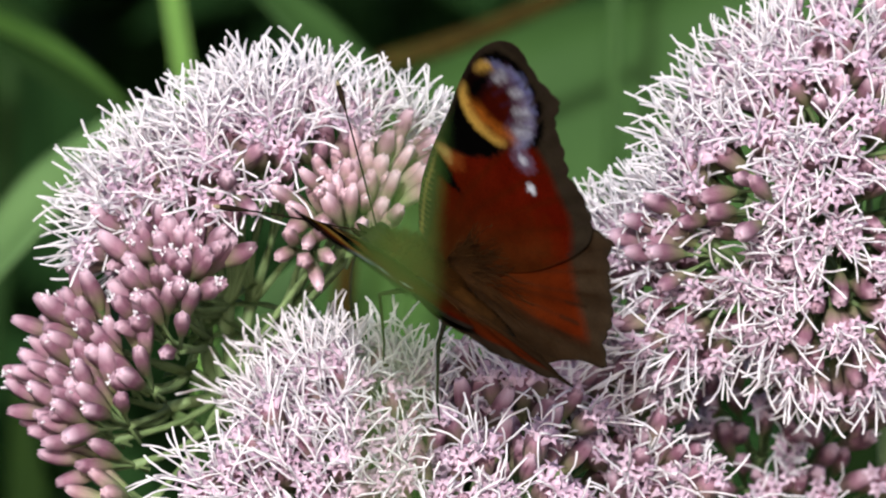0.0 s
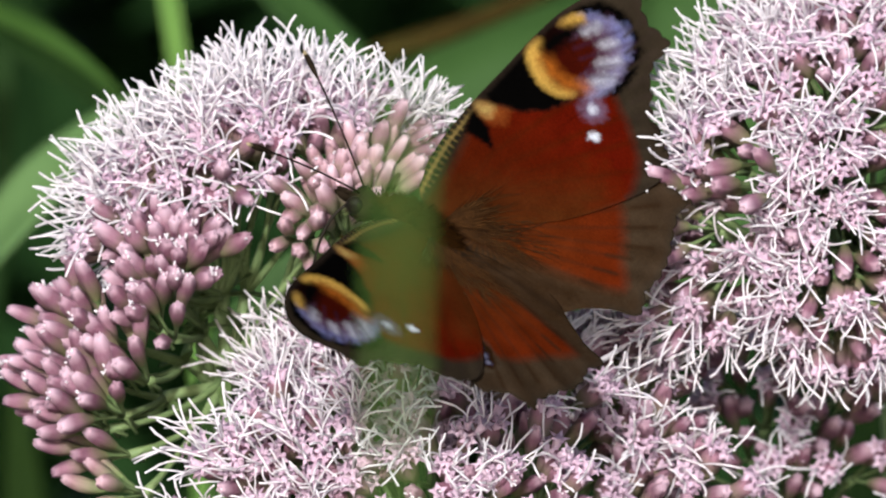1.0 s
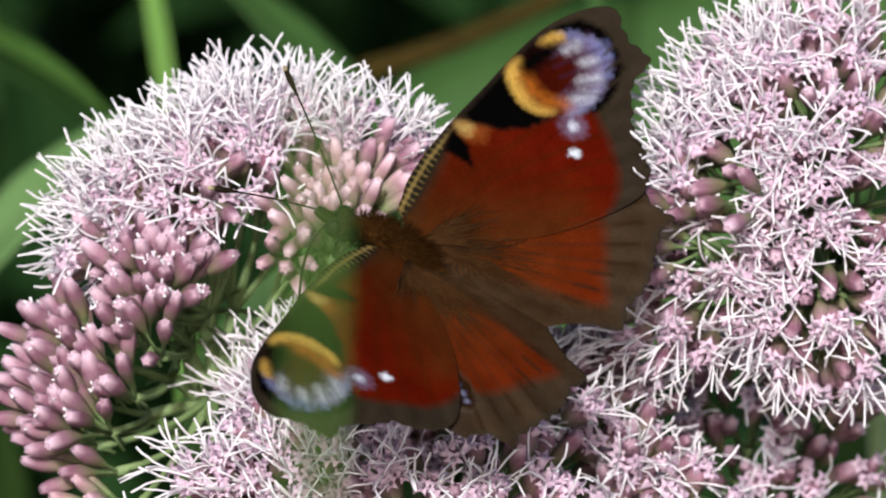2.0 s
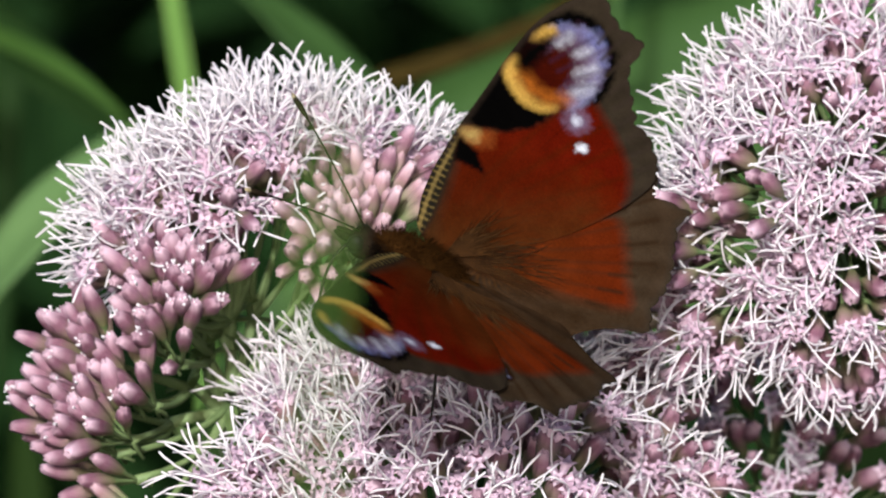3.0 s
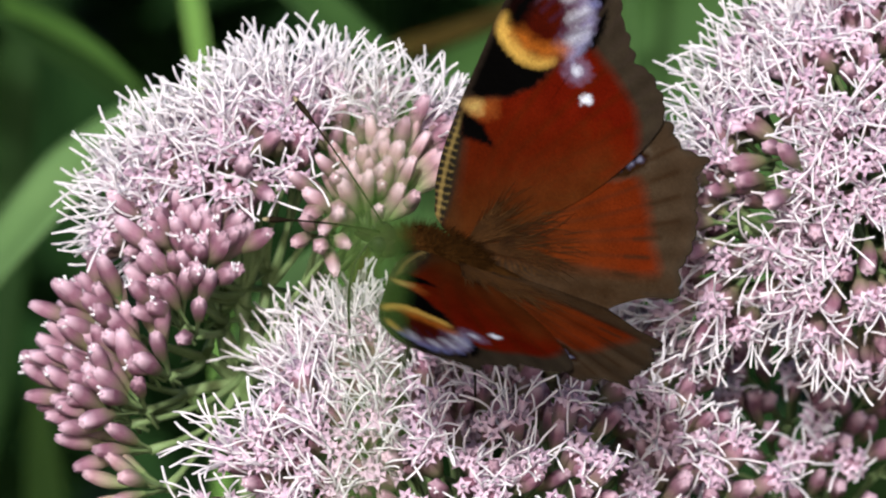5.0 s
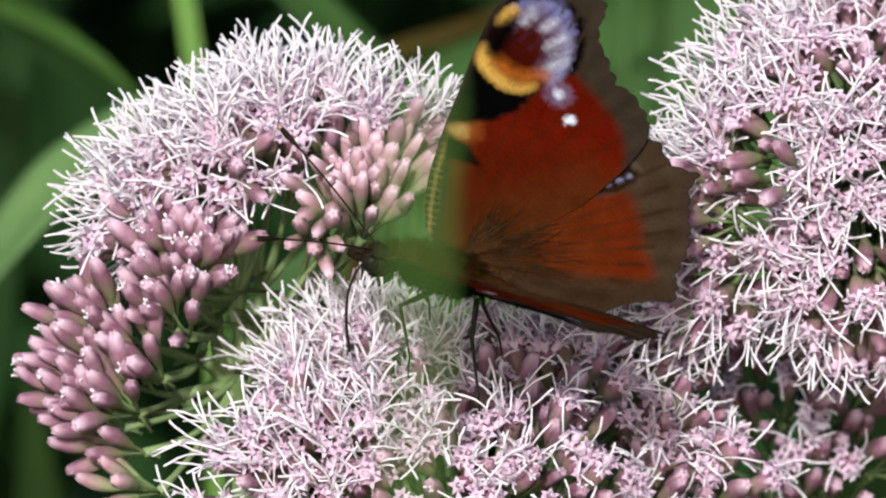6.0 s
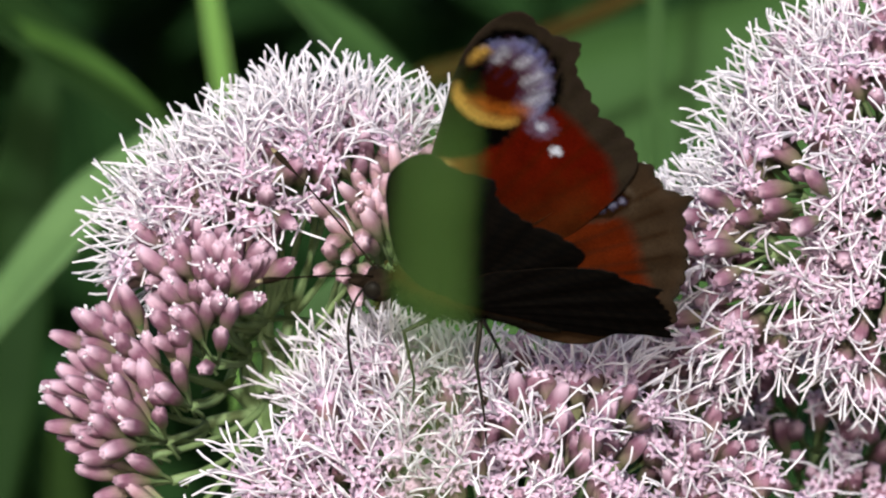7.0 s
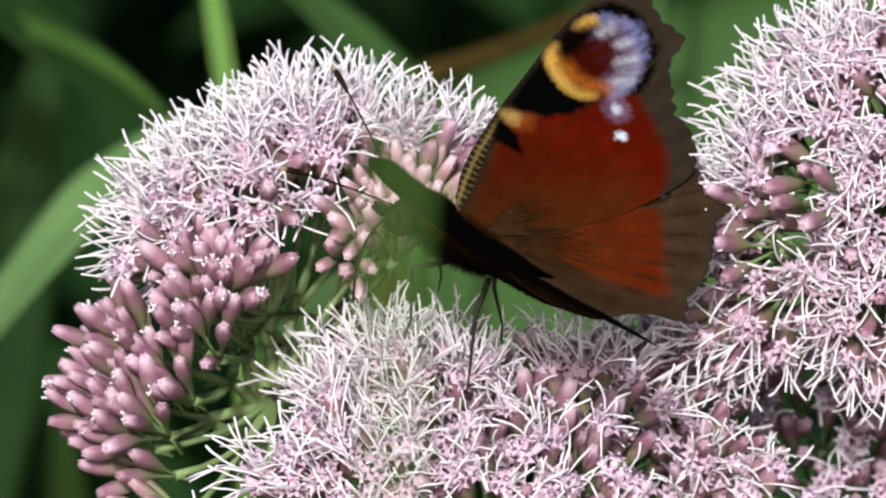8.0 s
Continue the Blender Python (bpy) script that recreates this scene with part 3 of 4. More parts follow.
right_stalk = flower_stalk("rounded pale pink hemp agrimony head with long white styles", spot(1660, 720, 52), dome(24, 18, RIGHT, 4.0), 45)
# the side branch of this head that reaches in behind the open wing
rng = random.Random(77)
for cluster in dome(26, 18, [(1148, 296, (-.5, .75, .4), 5, .95, .9, False), (1110, 340, (-.6, .65, .35), 5, .95, .9, False), (1128, 388, (-.75, .35, .5), 5, .95, .9, False),
                             (1080, 352, (-.45, .8, .25), 4, .95, .9, False), (1172, 345, (-.6, .4, .6), 4, .8, .7, False)]):
    bunch(right_stalk, right_stalk.location.copy(), bed(*spot(1330, 560, 40)), bed(*cluster[0]) - bed_way(*cluster[1]) * 10.2 * MM, cluster, rng)

REAR = []
for i in range(5):
    for k in range(5):
        x = 1260 + k * 88 + (44 if i % 2 else 0) + rng.uniform(-14, 14)
        y = 640 + i * 70 + rng.uniform(-12, 12)
        REAR.append((x, y, ((x - 1430) / 500, .55 - i * .1, .8), 3.2, .25, .2, False))
rear_stalk = flower_stalk("hemp agrimony head in bloom, partly shaded", spot(1450, 1150, 58), dome(53, 14, REAR), 57)


# ---- the butterfly ----
def closed_curve(points, per):
    """A smooth closed line through the points."""
    p = np.array(points, float)
    n = len(p)
    out = []
    for i in range(n):
        a, b, c, d = p[i - 1], p[i], p[(i + 1) % n], p[(i + 2) % n]
        for k in range(per):
            t = k / per
            out.append(0.5 * (2 * b + (c - a) * t + (2 * a - 5 * b + 4 * c - d) * t * t + (3 * b - a - 3 * c + d) * t ** 3))
    return np.array(out)


def inside(p, poly):
    """Signed distance (mm) to a polygon, positive within."""
    poly = np.array(poly, float)
    best = np.full(len(p), 1e9)
    odd = np.zeros(len(p), bool)
    for a, b in zip(poly, np.roll(poly, -1, axis=0)):
        e = b - a
        t = np.clip(((p - a) @ e) / (e @ e), 0, 1)
        best = np.minimum(best, np.hypot(*(p - a - t[:, None] * e).T))
        cross = ((a[1] > p[:, 1]) != (b[1] > p[:, 1]))
        with np.errstate(divide="ignore", invalid="ignore"):
            odd ^= cross & (p[:, 0] < (b[0] - a[0]) * (p[:, 1] - a[1]) / (b[1] - a[1]) + a[0])
    return np.where(odd, best, -best)


def line_far(p, points):
    pts = np.array(points, float)
    best = np.full(len(p), 1e9)
    for a, b in zip(pts, pts[1:]):
        e = b - a
        t = np.clip(((p - a) @ e) / (e @ e), 0, 1)
        best = np.minimum(best, np.hypot(*(p - a - t[:, None] * e).T))
    return best


def ragged(p, size, amount):
    """Uneven edges, as rows of scales end unevenly."""
    return np.array([noise.noise(Vector((x / size, y / size, 3.1))) for x, y in p]) * amount


def lay(col, colour, depth, soft=0.25, strength=1.0):
    k = np.clip(depth / soft * 0.5 + 0.5, 0, 1)[:, None] * strength
    return col * (1 - k) + np.array(colour) * k


def dot(p, x, y, r, squash=1.0):
    return r - np.hypot(p[:, 0] - x, (p[:, 1] - y) * squash)


RED, BROWN, BLACK = (0.032, 0.0018, 0.0003), (0.0112, 0.0078, 0.0052), (0.0006, 0.0005, 0.0005)
YELLOW, CREAM, LILAC = (0.215, 0.122, 0.026), (0.15, 0.098, 0.032), (0.078, 0.070, 0.122)
WHITE, MAROON, BLUE = (0.26, 0.255, 0.30), (0.015, 0.0014, 0.0006), (0.052, 0.056, 0.125)

FORE = [(0, 1.5), (0.2, 3.6), (1.2, 4.7), (2.2, 5.7), (3.6, 6.7), (5.0, 7.6), (7.3, 8.8), (9.7, 10.0), (13.8, 11.8), (17.8, 13.6), (21.6, 14.9), (24.8, 15.2), (27.2, 14.8), (28.4, 13.8),
        (28.1, 12.2), (28.0, 10.6), (28.5, 9.4), (28.7, 8.3), (27.9, 7.7), (26.7, 7.4), (25.9, 6.5), (25.2, 5.6), (24.9, 4.6), (24.3, 3.9), (23.9, 2.9), (23.4, 2.2),
        (23.7, 0.8), (23.3, -0.4), (22.9, -1.6), (21.9, -2.8), (20.2, -3.6), (16.4, -4.0), (10.6, -3.6), (4.0, -1.6), (1.0, 0)]
HIND = [(0.2, 0.2), (4, 0.4), (9, -1.8), (13.5, -5), (17, -9), (18.6, -11.6), (17.4, -12.8), (16.6, -14.0), (16.6, -16.2), (15.0, -15.9), (13.4, -16.4), (11.8, -16.9),
        (10.6, -17.4), (9.4, -17.7), (7.6, -17.9), (5.6, -17.7), (4.2, -18.3), (2.9, -18.2), (1.9, -16.0), (0.2, -14.0), (-1.8, -12.2), (-2.8, -9), (-2.6, -5.5), (-1.4, -2)]
FORE_HEART, HIND_HEART = (13.5, 4.2), (8.0, -9.0)


def paint_fore(p):
    e = ragged(p, 0.5, 0.28) + ragged(p, 0.16, 0.16)
    u, v = p.T
    col = np.tile(np.array(BROWN), (len(p), 1))
    col *= (1 + 0.25 * np.sin(np.arctan2(v - 1, u) * 60 + e * 3))[:, None] * 0.55 + 0.45
    red = inside(p, [(0.5, 0.5), (2.5, 3.4), (6.5, 6.5), (9.5, 9.6), (12, 8), (15, 7), (21.6, 6.4), (21.2, 3), (20.3, -0.6), (19.2, -2.2), (17.2, -4.2), (10, -4.2), (4, -2.2)])
    col = lay(col, RED, red + e * 0.35, 0.6)
    root = 9.0 - np.hypot(u, (v - 0.5) * 1.2)
    col = lay(col, (0.0125, 0.0038, 0.0010), root + e * 3, 8.0, 0.85)
    for end in ((19, -1.5), (20.5, 1.0), (21, 3.6), (15, -3.0), (17, 6.5), (11, -3.4)):
        col = lay(col, (0.017, 0.003, 0.0008), 0.13 - line_far(p, [(1, 0.6), (8 + (end[0] - 15) * 0.2, 1.4 + end[1] * 0.5), end]), 0.4, 0.6)
    trail = 2.6 - line_far(p, [(1.0, -0.4), (4.0, -1.6), (10.6, -3.6), (14.0, -3.9)])
    col = lay(col, (0.026, 0.0078, 0.0019), np.minimum(trail, 15 - u) + e * 2 + ragged(p, 1.4, 1.0), 3.0, 0.75)
    # the barred leading edge
    costa = inside(p, [(-1, 2), (2.0, 3.6), (4.4, 5.4), (7.0, 7.3), (8.8, 9.1), (10.6, 10.3), (8, 10.6), (3, 8), (-1, 5)])
    col = lay(col, (0.005, 0.004, 0.003), costa + e * 0.5, 0.3)
    along = u * 0.86 + v * 0.5
    bars = np.sin(along * math.tau / 0.68 + e * 5) - 0.92
    rail = 0.07 - np.abs(line_far(p, [(0, 3.2), (2.2, 5.0), (5.0, 6.9), (9.6, 9.4)]) - 0.05)
    col = lay(col, CREAM, np.minimum(np.minimum(bars * 0.3, costa - 0.22), 10.6 - u), 0.10, 0.62)
    col = lay(col, CREAM, np.minimum(rail + 0.02, 10.3 - u), 0.10, 0.4)
    # black bar and the yellow wedge before it
    col = lay(col, (0.09, 0.022, 0.005), inside(p, [(9.4, 9.3), (11.6, 7.9), (10.6, 7.0), (9.3, 7.7)]) + e, 0.8)
    col = lay(col, CREAM, inside(p, [(9.3, 9.7), (10.6, 8.7), (9.9, 7.9), (9.2, 8.4)]) + e, 0.6)
    col = lay(col, BLACK, inside(p, [(8.9, 9.3), (7.0, 7.4), (7.6, 6.2), (8.6, 4.9), (9.2, 7.0)]) + e * 0.8, 0.25)
    # black patch inside the eyespot, black ring round it
    col = lay(col, BLACK, inside(p, [(17.0, 13.4), (13.6, 12), (10.2, 10.3), (10.8, 8.8), (12.7, 7.3), (15.2, 6.5), (17.4, 6.6), (17, 9)]) + e, 0.3)
    col = lay(col, BLACK, inside(p, closed_curve([(17, 13.5), (21.6, 14.7), (24.6, 14.4), (26.3, 13.0), (26.6, 10.4), (25.7, 8.2), (23.8, 6.5), (21.4, 5.7), (18, 8)], 4)) + e, 0.3)
    spot_in = closed_curve([(16.8, 13.3), (19.4, 13.9), (22, 14.0), (24.3, 13.1), (25.5, 11.8), (25.6, 10.2), (24.6, 8.5), (22.8, 7.0), (20.7, 6.1), (17.8, 6.5), (16.1, 8.0), (15.6, 9.8), (15.9, 11.8)], 4)
    col = lay(col, LILAC, np.minimum(inside(p, spot_in) + e * 0.7, u - 19.2 - 0.95 * np.clip(v - 10.5, 0, 4) + e), 0.4)
    blue = inside(p, closed_curve([(22.8, 13.7), (24.5, 12.9), (25.6, 11.5), (25.5, 10.0), (24.3, 8.4), (24.4, 10.2), (24.3, 12.0)], 4))
    col = lay(col, BLUE, blue + e * 1.5 + ragged(p, 0.9, 0.5), 0.6)
    col = lay(col, (0.036, 0.013, 0.026), inside(p, [(21.2, 13.2), (24.4, 12.2), (24.5, 9.6), (22.4, 7.8), (19.3, 7.6)]) + e * 1.4, 1.4, 0.85)
    yel = np.maximum(
        inside(p, closed_curve([(23.0, 14.0), (21.4, 14.3), (20.2, 13.7), (21.0, 12.9), (22.8, 12.9)], 4)),
        inside(p, closed_curve([(18.0, 13.5), (16.6, 13.1), (15.7, 11.6), (15.5, 9.6), (16.2, 7.8), (17.4, 6.9), (18.5, 7.2), (17.6, 8.6), (17.3, 10.2), (17.8, 11.8), (18.4, 12.8)], 4)))
    col = lay(col, YELLOW, yel - 0.18 + e * 0.6, 0.4)
    col = lay(col, MAROON, inside(p, closed_curve([(23.2, 12.5), (20.4, 12.9), (18.0, 12.1), (17.0, 10.4), (17.6, 8.2), (20.2, 7.6), (22.9, 9.4)], 4)) + e * 1.6, 1.2)
    col = lay(col, (0.15, 0.040, 0.005), 0.46 - line_far(p, [(19.4, 7.35), (18.2, 8.3), (17.5, 9.8), (17.6, 11.2)]) + e * 0.8, 0.8, 0.8)
    col = lay(col, BLACK, inside(p, closed_curve([(22.2, 13.0), (20.2, 13.5), (18.7, 13.3), (17.7, 12.4), (17.8, 11.3), (19.4, 11.5), (21.0, 12.0)], 4)) + e * 1.2, 0.7)
    for a, b, r in (((22.4, 12.2), (23.6, 12.3), 0.14), ((23.2, 10.5), (24.0, 10.3), 0.24), ((22.0, 8.9), (23.4, 8.6), 0.20), ((20.6, 7.5), (22.0, 7.3), 0.24)):
        col = lay(col, WHITE, r - line_far(p, [a, b]) + e * 1.3, 0.7, 0.6)
    for end in ((26.2, 11.2), (26, 9.6), (24.6, 7.9), (23.0, 6.9)):
        col = lay(col, (0.012, 0.005, 0.012), 0.11 - line_far(p, [(20.6, 10.0 + (end[1] - 9.5) * 0.7), end]) + e * 0.4, 0.25, 0.6)
    col = lay(col, LILAC, dot(p, 18.95, 5.15, 0.85) + e * 1.1, 0.8, 0.7)
    col = lay(col, WHITE, dot(p, 18.95, 5.15, 0.24) + e * 0.7, 0.45)
    col = lay(col, WHITE, dot(p, 17.67, 2.7, 0.48) + e * 0.9, 0.25)
    # rim: dark line and vein ends
    rim = inside(p, closed_curve(FORE, 5))
    margin = (u > 19.5) & (v < 14)
    for k in range(9):
        end = (28.8 - 0.82 * k + 0.02 * k * k, 11.6 - 1.72 * k)
        col = lay(col, (0.012, 0.008, 0.006), np.where(margin, 0.14 - line_far(p, [(end[0] * 0.88, end[1] * 0.88 + 0.3), end]) + e * 0.15, -1), 0.2, 0.95)
    col = lay(col, (0.012, 0.008, 0.006), np.where((u > 17) | (v > 8), 0.28 - rim + e * 0.4, -1), 0.4, 0.75)
    return np.clip(col, 0.0005, 0.95)


def paint_hind(p):
    e = ragged(p, 0.5, 0.30) + ragged(p, 0.16, 0.16)
    u, v = p.T
    col = np.tile(np.array((0.0132, 0.0096, 0.0068)), (len(p), 1))
    angle = np.arctan2(u, -v + 0.5)
    col *= (1 + 0.3 * np.sin(angle * 46 + e * 4))[:, None] * 0.5 + 0.5
    red = inside(p, closed_curve([(1.0, -1.0), (7, -2.5), (11.6, -6.5), (12.2, -11.0), (9.6, -13.2), (7.2, -14.4), (4.4, -16.0), (2.6, -12.5), (1.2, -7)], 4))
    col = lay(col, (0.040, 0.0030, 0.0006), red + e * 0.4, 0.7)
    root = 7.0 - np.hypot(u - 1, v * 0.95 + 0.5)
    col = lay(col, (0.032, 0.0088, 0.0018), root + e * 3, 8.0, 0.85)
    inner = inside(p, [(-4, 0), (0.2, -2), (1.2, -7), (2.4, -11.5), (3.8, -16), (3, -19), (-4, -14)])
    col = lay(col, (0.0088, 0.0062, 0.0042), inner + e, 0.9, 0.85)
    col = lay(col, (0.0045, 0.003, 0.002), np.minimum(inner, np.sin(angle * 34 + e * 5) * 0.3 - 0.12 + ragged(p, 1.2, 0.3)), 0.5, 0.6)
    col *= (1 + np.where(inner > 0, ragged(p, 1.6, 0.55) + ragged(p, 0.35, 0.35), ragged(p, 2.5, 0.25)))[:, None]
    col = lay(col, (0.045, 0.036, 0.028), inside(p, closed_curve([(10.8, -6.6), (14.4, -8.4), (15.4, -10.6), (13.6, -11.4), (11.2, -9.2)], 4)) + e, 0.5, 0.8)
    col = lay(col, BLACK, inside(p, closed_curve([(11.3, -7.4), (13.8, -8.2), (15.2, -10.0), (14.3, -11.5), (12.5, -10.9), (11.0, -9.0)], 4)) + e, 0.3)
    for x, y, r in ((12.4, -9.3, 0.36), (13.2, -10.0, 0.42), (13.9, -10.7, 0.34)):
        col = lay(col, BLUE, dot(p, x, y, r * 0.7) + e, 0.3, 0.6)
        col = lay(col, WHITE, dot(p, x, y, r * 0.2) + e, 0.3, 0.3)
    for k in range(7):
        end = (16.5 - 2.2 * k, -13.2 - 0.9 * k + (0.12 * k * k if k > 3 else 0))
        col = lay(col, (0.006, 0.004, 0.003), 0.10 - line_far(p, [(2, -2), (end[0] * 0.6, end[1] * 0.62), end]), 0.25, 0.45)
        col = lay(col, (0.0045, 0.003, 0.0022), 0.13 - line_far(p, [(end[0] * 0.87, end[1] * 0.88), end]) + e * 0.15, 0.22, 0.85)
    hair = np.sin(angle * 120 + np.hypot(u, v) * 1.5 + e * 8) * np.clip(9 - np.hypot(u, v), 0, 4) / 4
    col = lay(col, (0.042, 0.0150, 0.0030), hair * 0.2 - 0.1, 0.25, 0.5)
    rim = inside(p, closed_curve(HIND, 5))
    col = lay(col, (0.012, 0.009, 0.007), np.where((v < -9) & (u > 2), 0.3 - rim + e * 0.4, -1), 0.4, 0.7)
    return np.clip(col, 0.0005, 0.95)


def paint_under(p):
    e = ragged(p, 0.7, 0.6) + ragged(p, 0.2, 0.3)
    u, v = p.T
    r = np.hypot(u, v)
    col = np.tile(np.array((0.0035, 0.003, 0.0026)), (len(p), 1))
    col = lay(col, (0.008, 0.006, 0.005), np.sin(r * 4.2 + e * 5) * 0.3 - 0.12, 0.5)
    return lay(col, (0.003, 0.003, 0.003), np.sin(np.arctan2(v, u) * 70 + e * 2) * 0.2 - 0.14, 0.2)


PAINTED = {}


def scalloped(edge, tips):
    """Small even waves along the outer margin, between its two tips."""
    a, b = (int(np.argmin(np.hypot(*(edge - np.array(t)).T))) for t in tips)
    out = edge.copy()
    step = np.hypot(*(np.roll(edge, -1, axis=0) - edge).T)
    run = np.cumsum(step)
    for i in range(min(a, b), max(a, b)):
        t = np.roll(edge, -1, axis=0)[i] - edge[i - 1]
        n = np.array((-t[1], t[0])) / max(1e-6, np.hypot(*t))
        out[i] += n * 0.16 * (abs(math.sin(run[i] * math.pi / 1.55)) * 1.6 - 1.0)
    return out


def wing_mesh(name, outline, heart, painter, side, pivot, around, rings, arch, curl, tips):
    """A thin wing, upper and lower sheet joined at the rim. side: -1 the right wing, 1 the left."""
    edge = scalloped(closed_curve(outline, around), tips)
    heart = np.array(heart, float)
    n = len(edge)
    ks = np.linspace(0.02, 1, rings)
    p = np.concatenate([heart + (edge - heart) * k for k in ks])
    reach = np.hypot(p[:, 0], p[:, 1])
    z = arch * np.sin(np.clip(reach / 30, 0, 1) * math.pi) + curl * (reach / 30) ** 3 + 0.07 * np.sin(np.arctan2(p[:, 1], p[:, 0] + 2) * 26) * np.clip(reach / 12, 0, 1)
    thick = 0.10 * (1 - np.repeat(ks, n) ** 6)
    up = np.stack([p[:, 1] - pivot, side * p[:, 0], z + thick], 1)
    low = np.stack([p[:, 1] - pivot, side * p[:, 0], z - thick - 0.02], 1)
    verts = np.concatenate([up, low]) * MM
    m = len(p)
    faces = []
    forward = (side == 1)
    signed = 0.5 * np.sum(edge[:, 0] * np.roll(edge[:, 1], -1) - edge[:, 1] * np.roll(edge[:, 0], -1))
    flip = (signed > 0) == (side == 1)
    for r in range(rings - 1):
        a = r * n
        for k in range(n):
            j = (k + 1) % n
            q = (a + k, a + j, a + n + j, a + n + k)
            faces.append(q if not flip else q[::-1])
            w = tuple(i + m for i in q)
            faces.append(w[::-1] if not flip else w)
    a = (rings - 1) * n
    for k in range(n):
        j = (k + 1) % n
        q = (a + k, a + j, a + m + j, a + m + k)
        faces.append(q if not flip else q[::-1])
    top = tuple(range(n))
    faces.append(top[::-1] if not flip else top)
    low_cap = tuple(i + m for i in range(n))
    faces.append(low_cap if not flip else low_cap[::-1])
    me = bpy.data.meshes.new(name)
    me.from_pydata(verts.tolist(), [], faces)
    me.materials.append(WING)
    me.polygons.foreach_set("use_smooth", [True] * len(me.polygons))
    colours = np.ones((2 * m, 4), np.float32)
    if painter not in PAINTED:
        PAINTED[painter] = painter(p), paint_under(p)
    colours[:m, :3], colours[m:, :3] = PAINTED[painter]
    layer = me.color_attributes.new("scales", "FLOAT_COLOR", "POINT")
    layer.data.foreach_set("color", colours.ravel())
    return me


def furry(bm, centre, radii, count, length, seed, back=0.6):
    """Short tapering hairs that lie backwards over a rounded body."""
    rng = random.Random(seed)
    for _ in range(count):
        d = Vector((rng.gauss(0, 1), rng.gauss(0, 1), rng.gauss(0, 1))).normalized()
        root = Vector(centre) + Vector((d.x * radii[0], d.y * radii[1], d.z * radii[2])) * 0.96
        way = (d + Vector((-back, 0, 0)) + Vector((rng.uniform(-1, 1), rng.uniform(-1, 1), rng.uniform(-1, 1))) * 0.3).normalized()
        tip = root + way * length * rng.uniform(0.6, 1.2)
        a, b = side_of(way)
        ring = [bm.verts.new(root + (a * math.cos(t) + b * math.sin(t)) * 0.04 * MM) for t in (0, 2.1, 4.2)]
        end = bm.verts.new(tip)
        for k in range(3):
            bm.faces.new((ring[k], ring[(k + 1) % 3], end))


def wing_hair(name, side, pivot, arch, curl, count, angles, reach, wing, seed):
    """Fine golden hairs that lie over the root of a wing. angles: degrees from straight out, backwards; reach: where they begin, mm."""
    rng = random.Random(seed)
    bm = bmesh.new()
    for _ in range(count):
        a = radians(rng.uniform(*angles))
        start, run = rng.uniform(*reach) * rng.random() ** 0.6 + 0.4, rng.uniform(1.6, 4.0)
        bend = rng.uniform(-0.12, 0.12)
        line = []
        for k in range(3):
            r = start + run * k / 2
            u, v = r * math.cos(a + bend * k / 2), -r * math.sin(a + bend * k / 2)
            z = arch * math.sin(min(1.0, r / 30) * math.pi) + curl * (r / 30) ** 3 + 0.15 + 0.16 * (k == 1)
            line.append(mmv(v - pivot, side * u, z))
        tube(bm, line, [0.032 * MM, 0.028 * MM, 0.006 * MM], 3)
    part(name, bm, HAIR, wing, "golden brown hairs over the wing root")


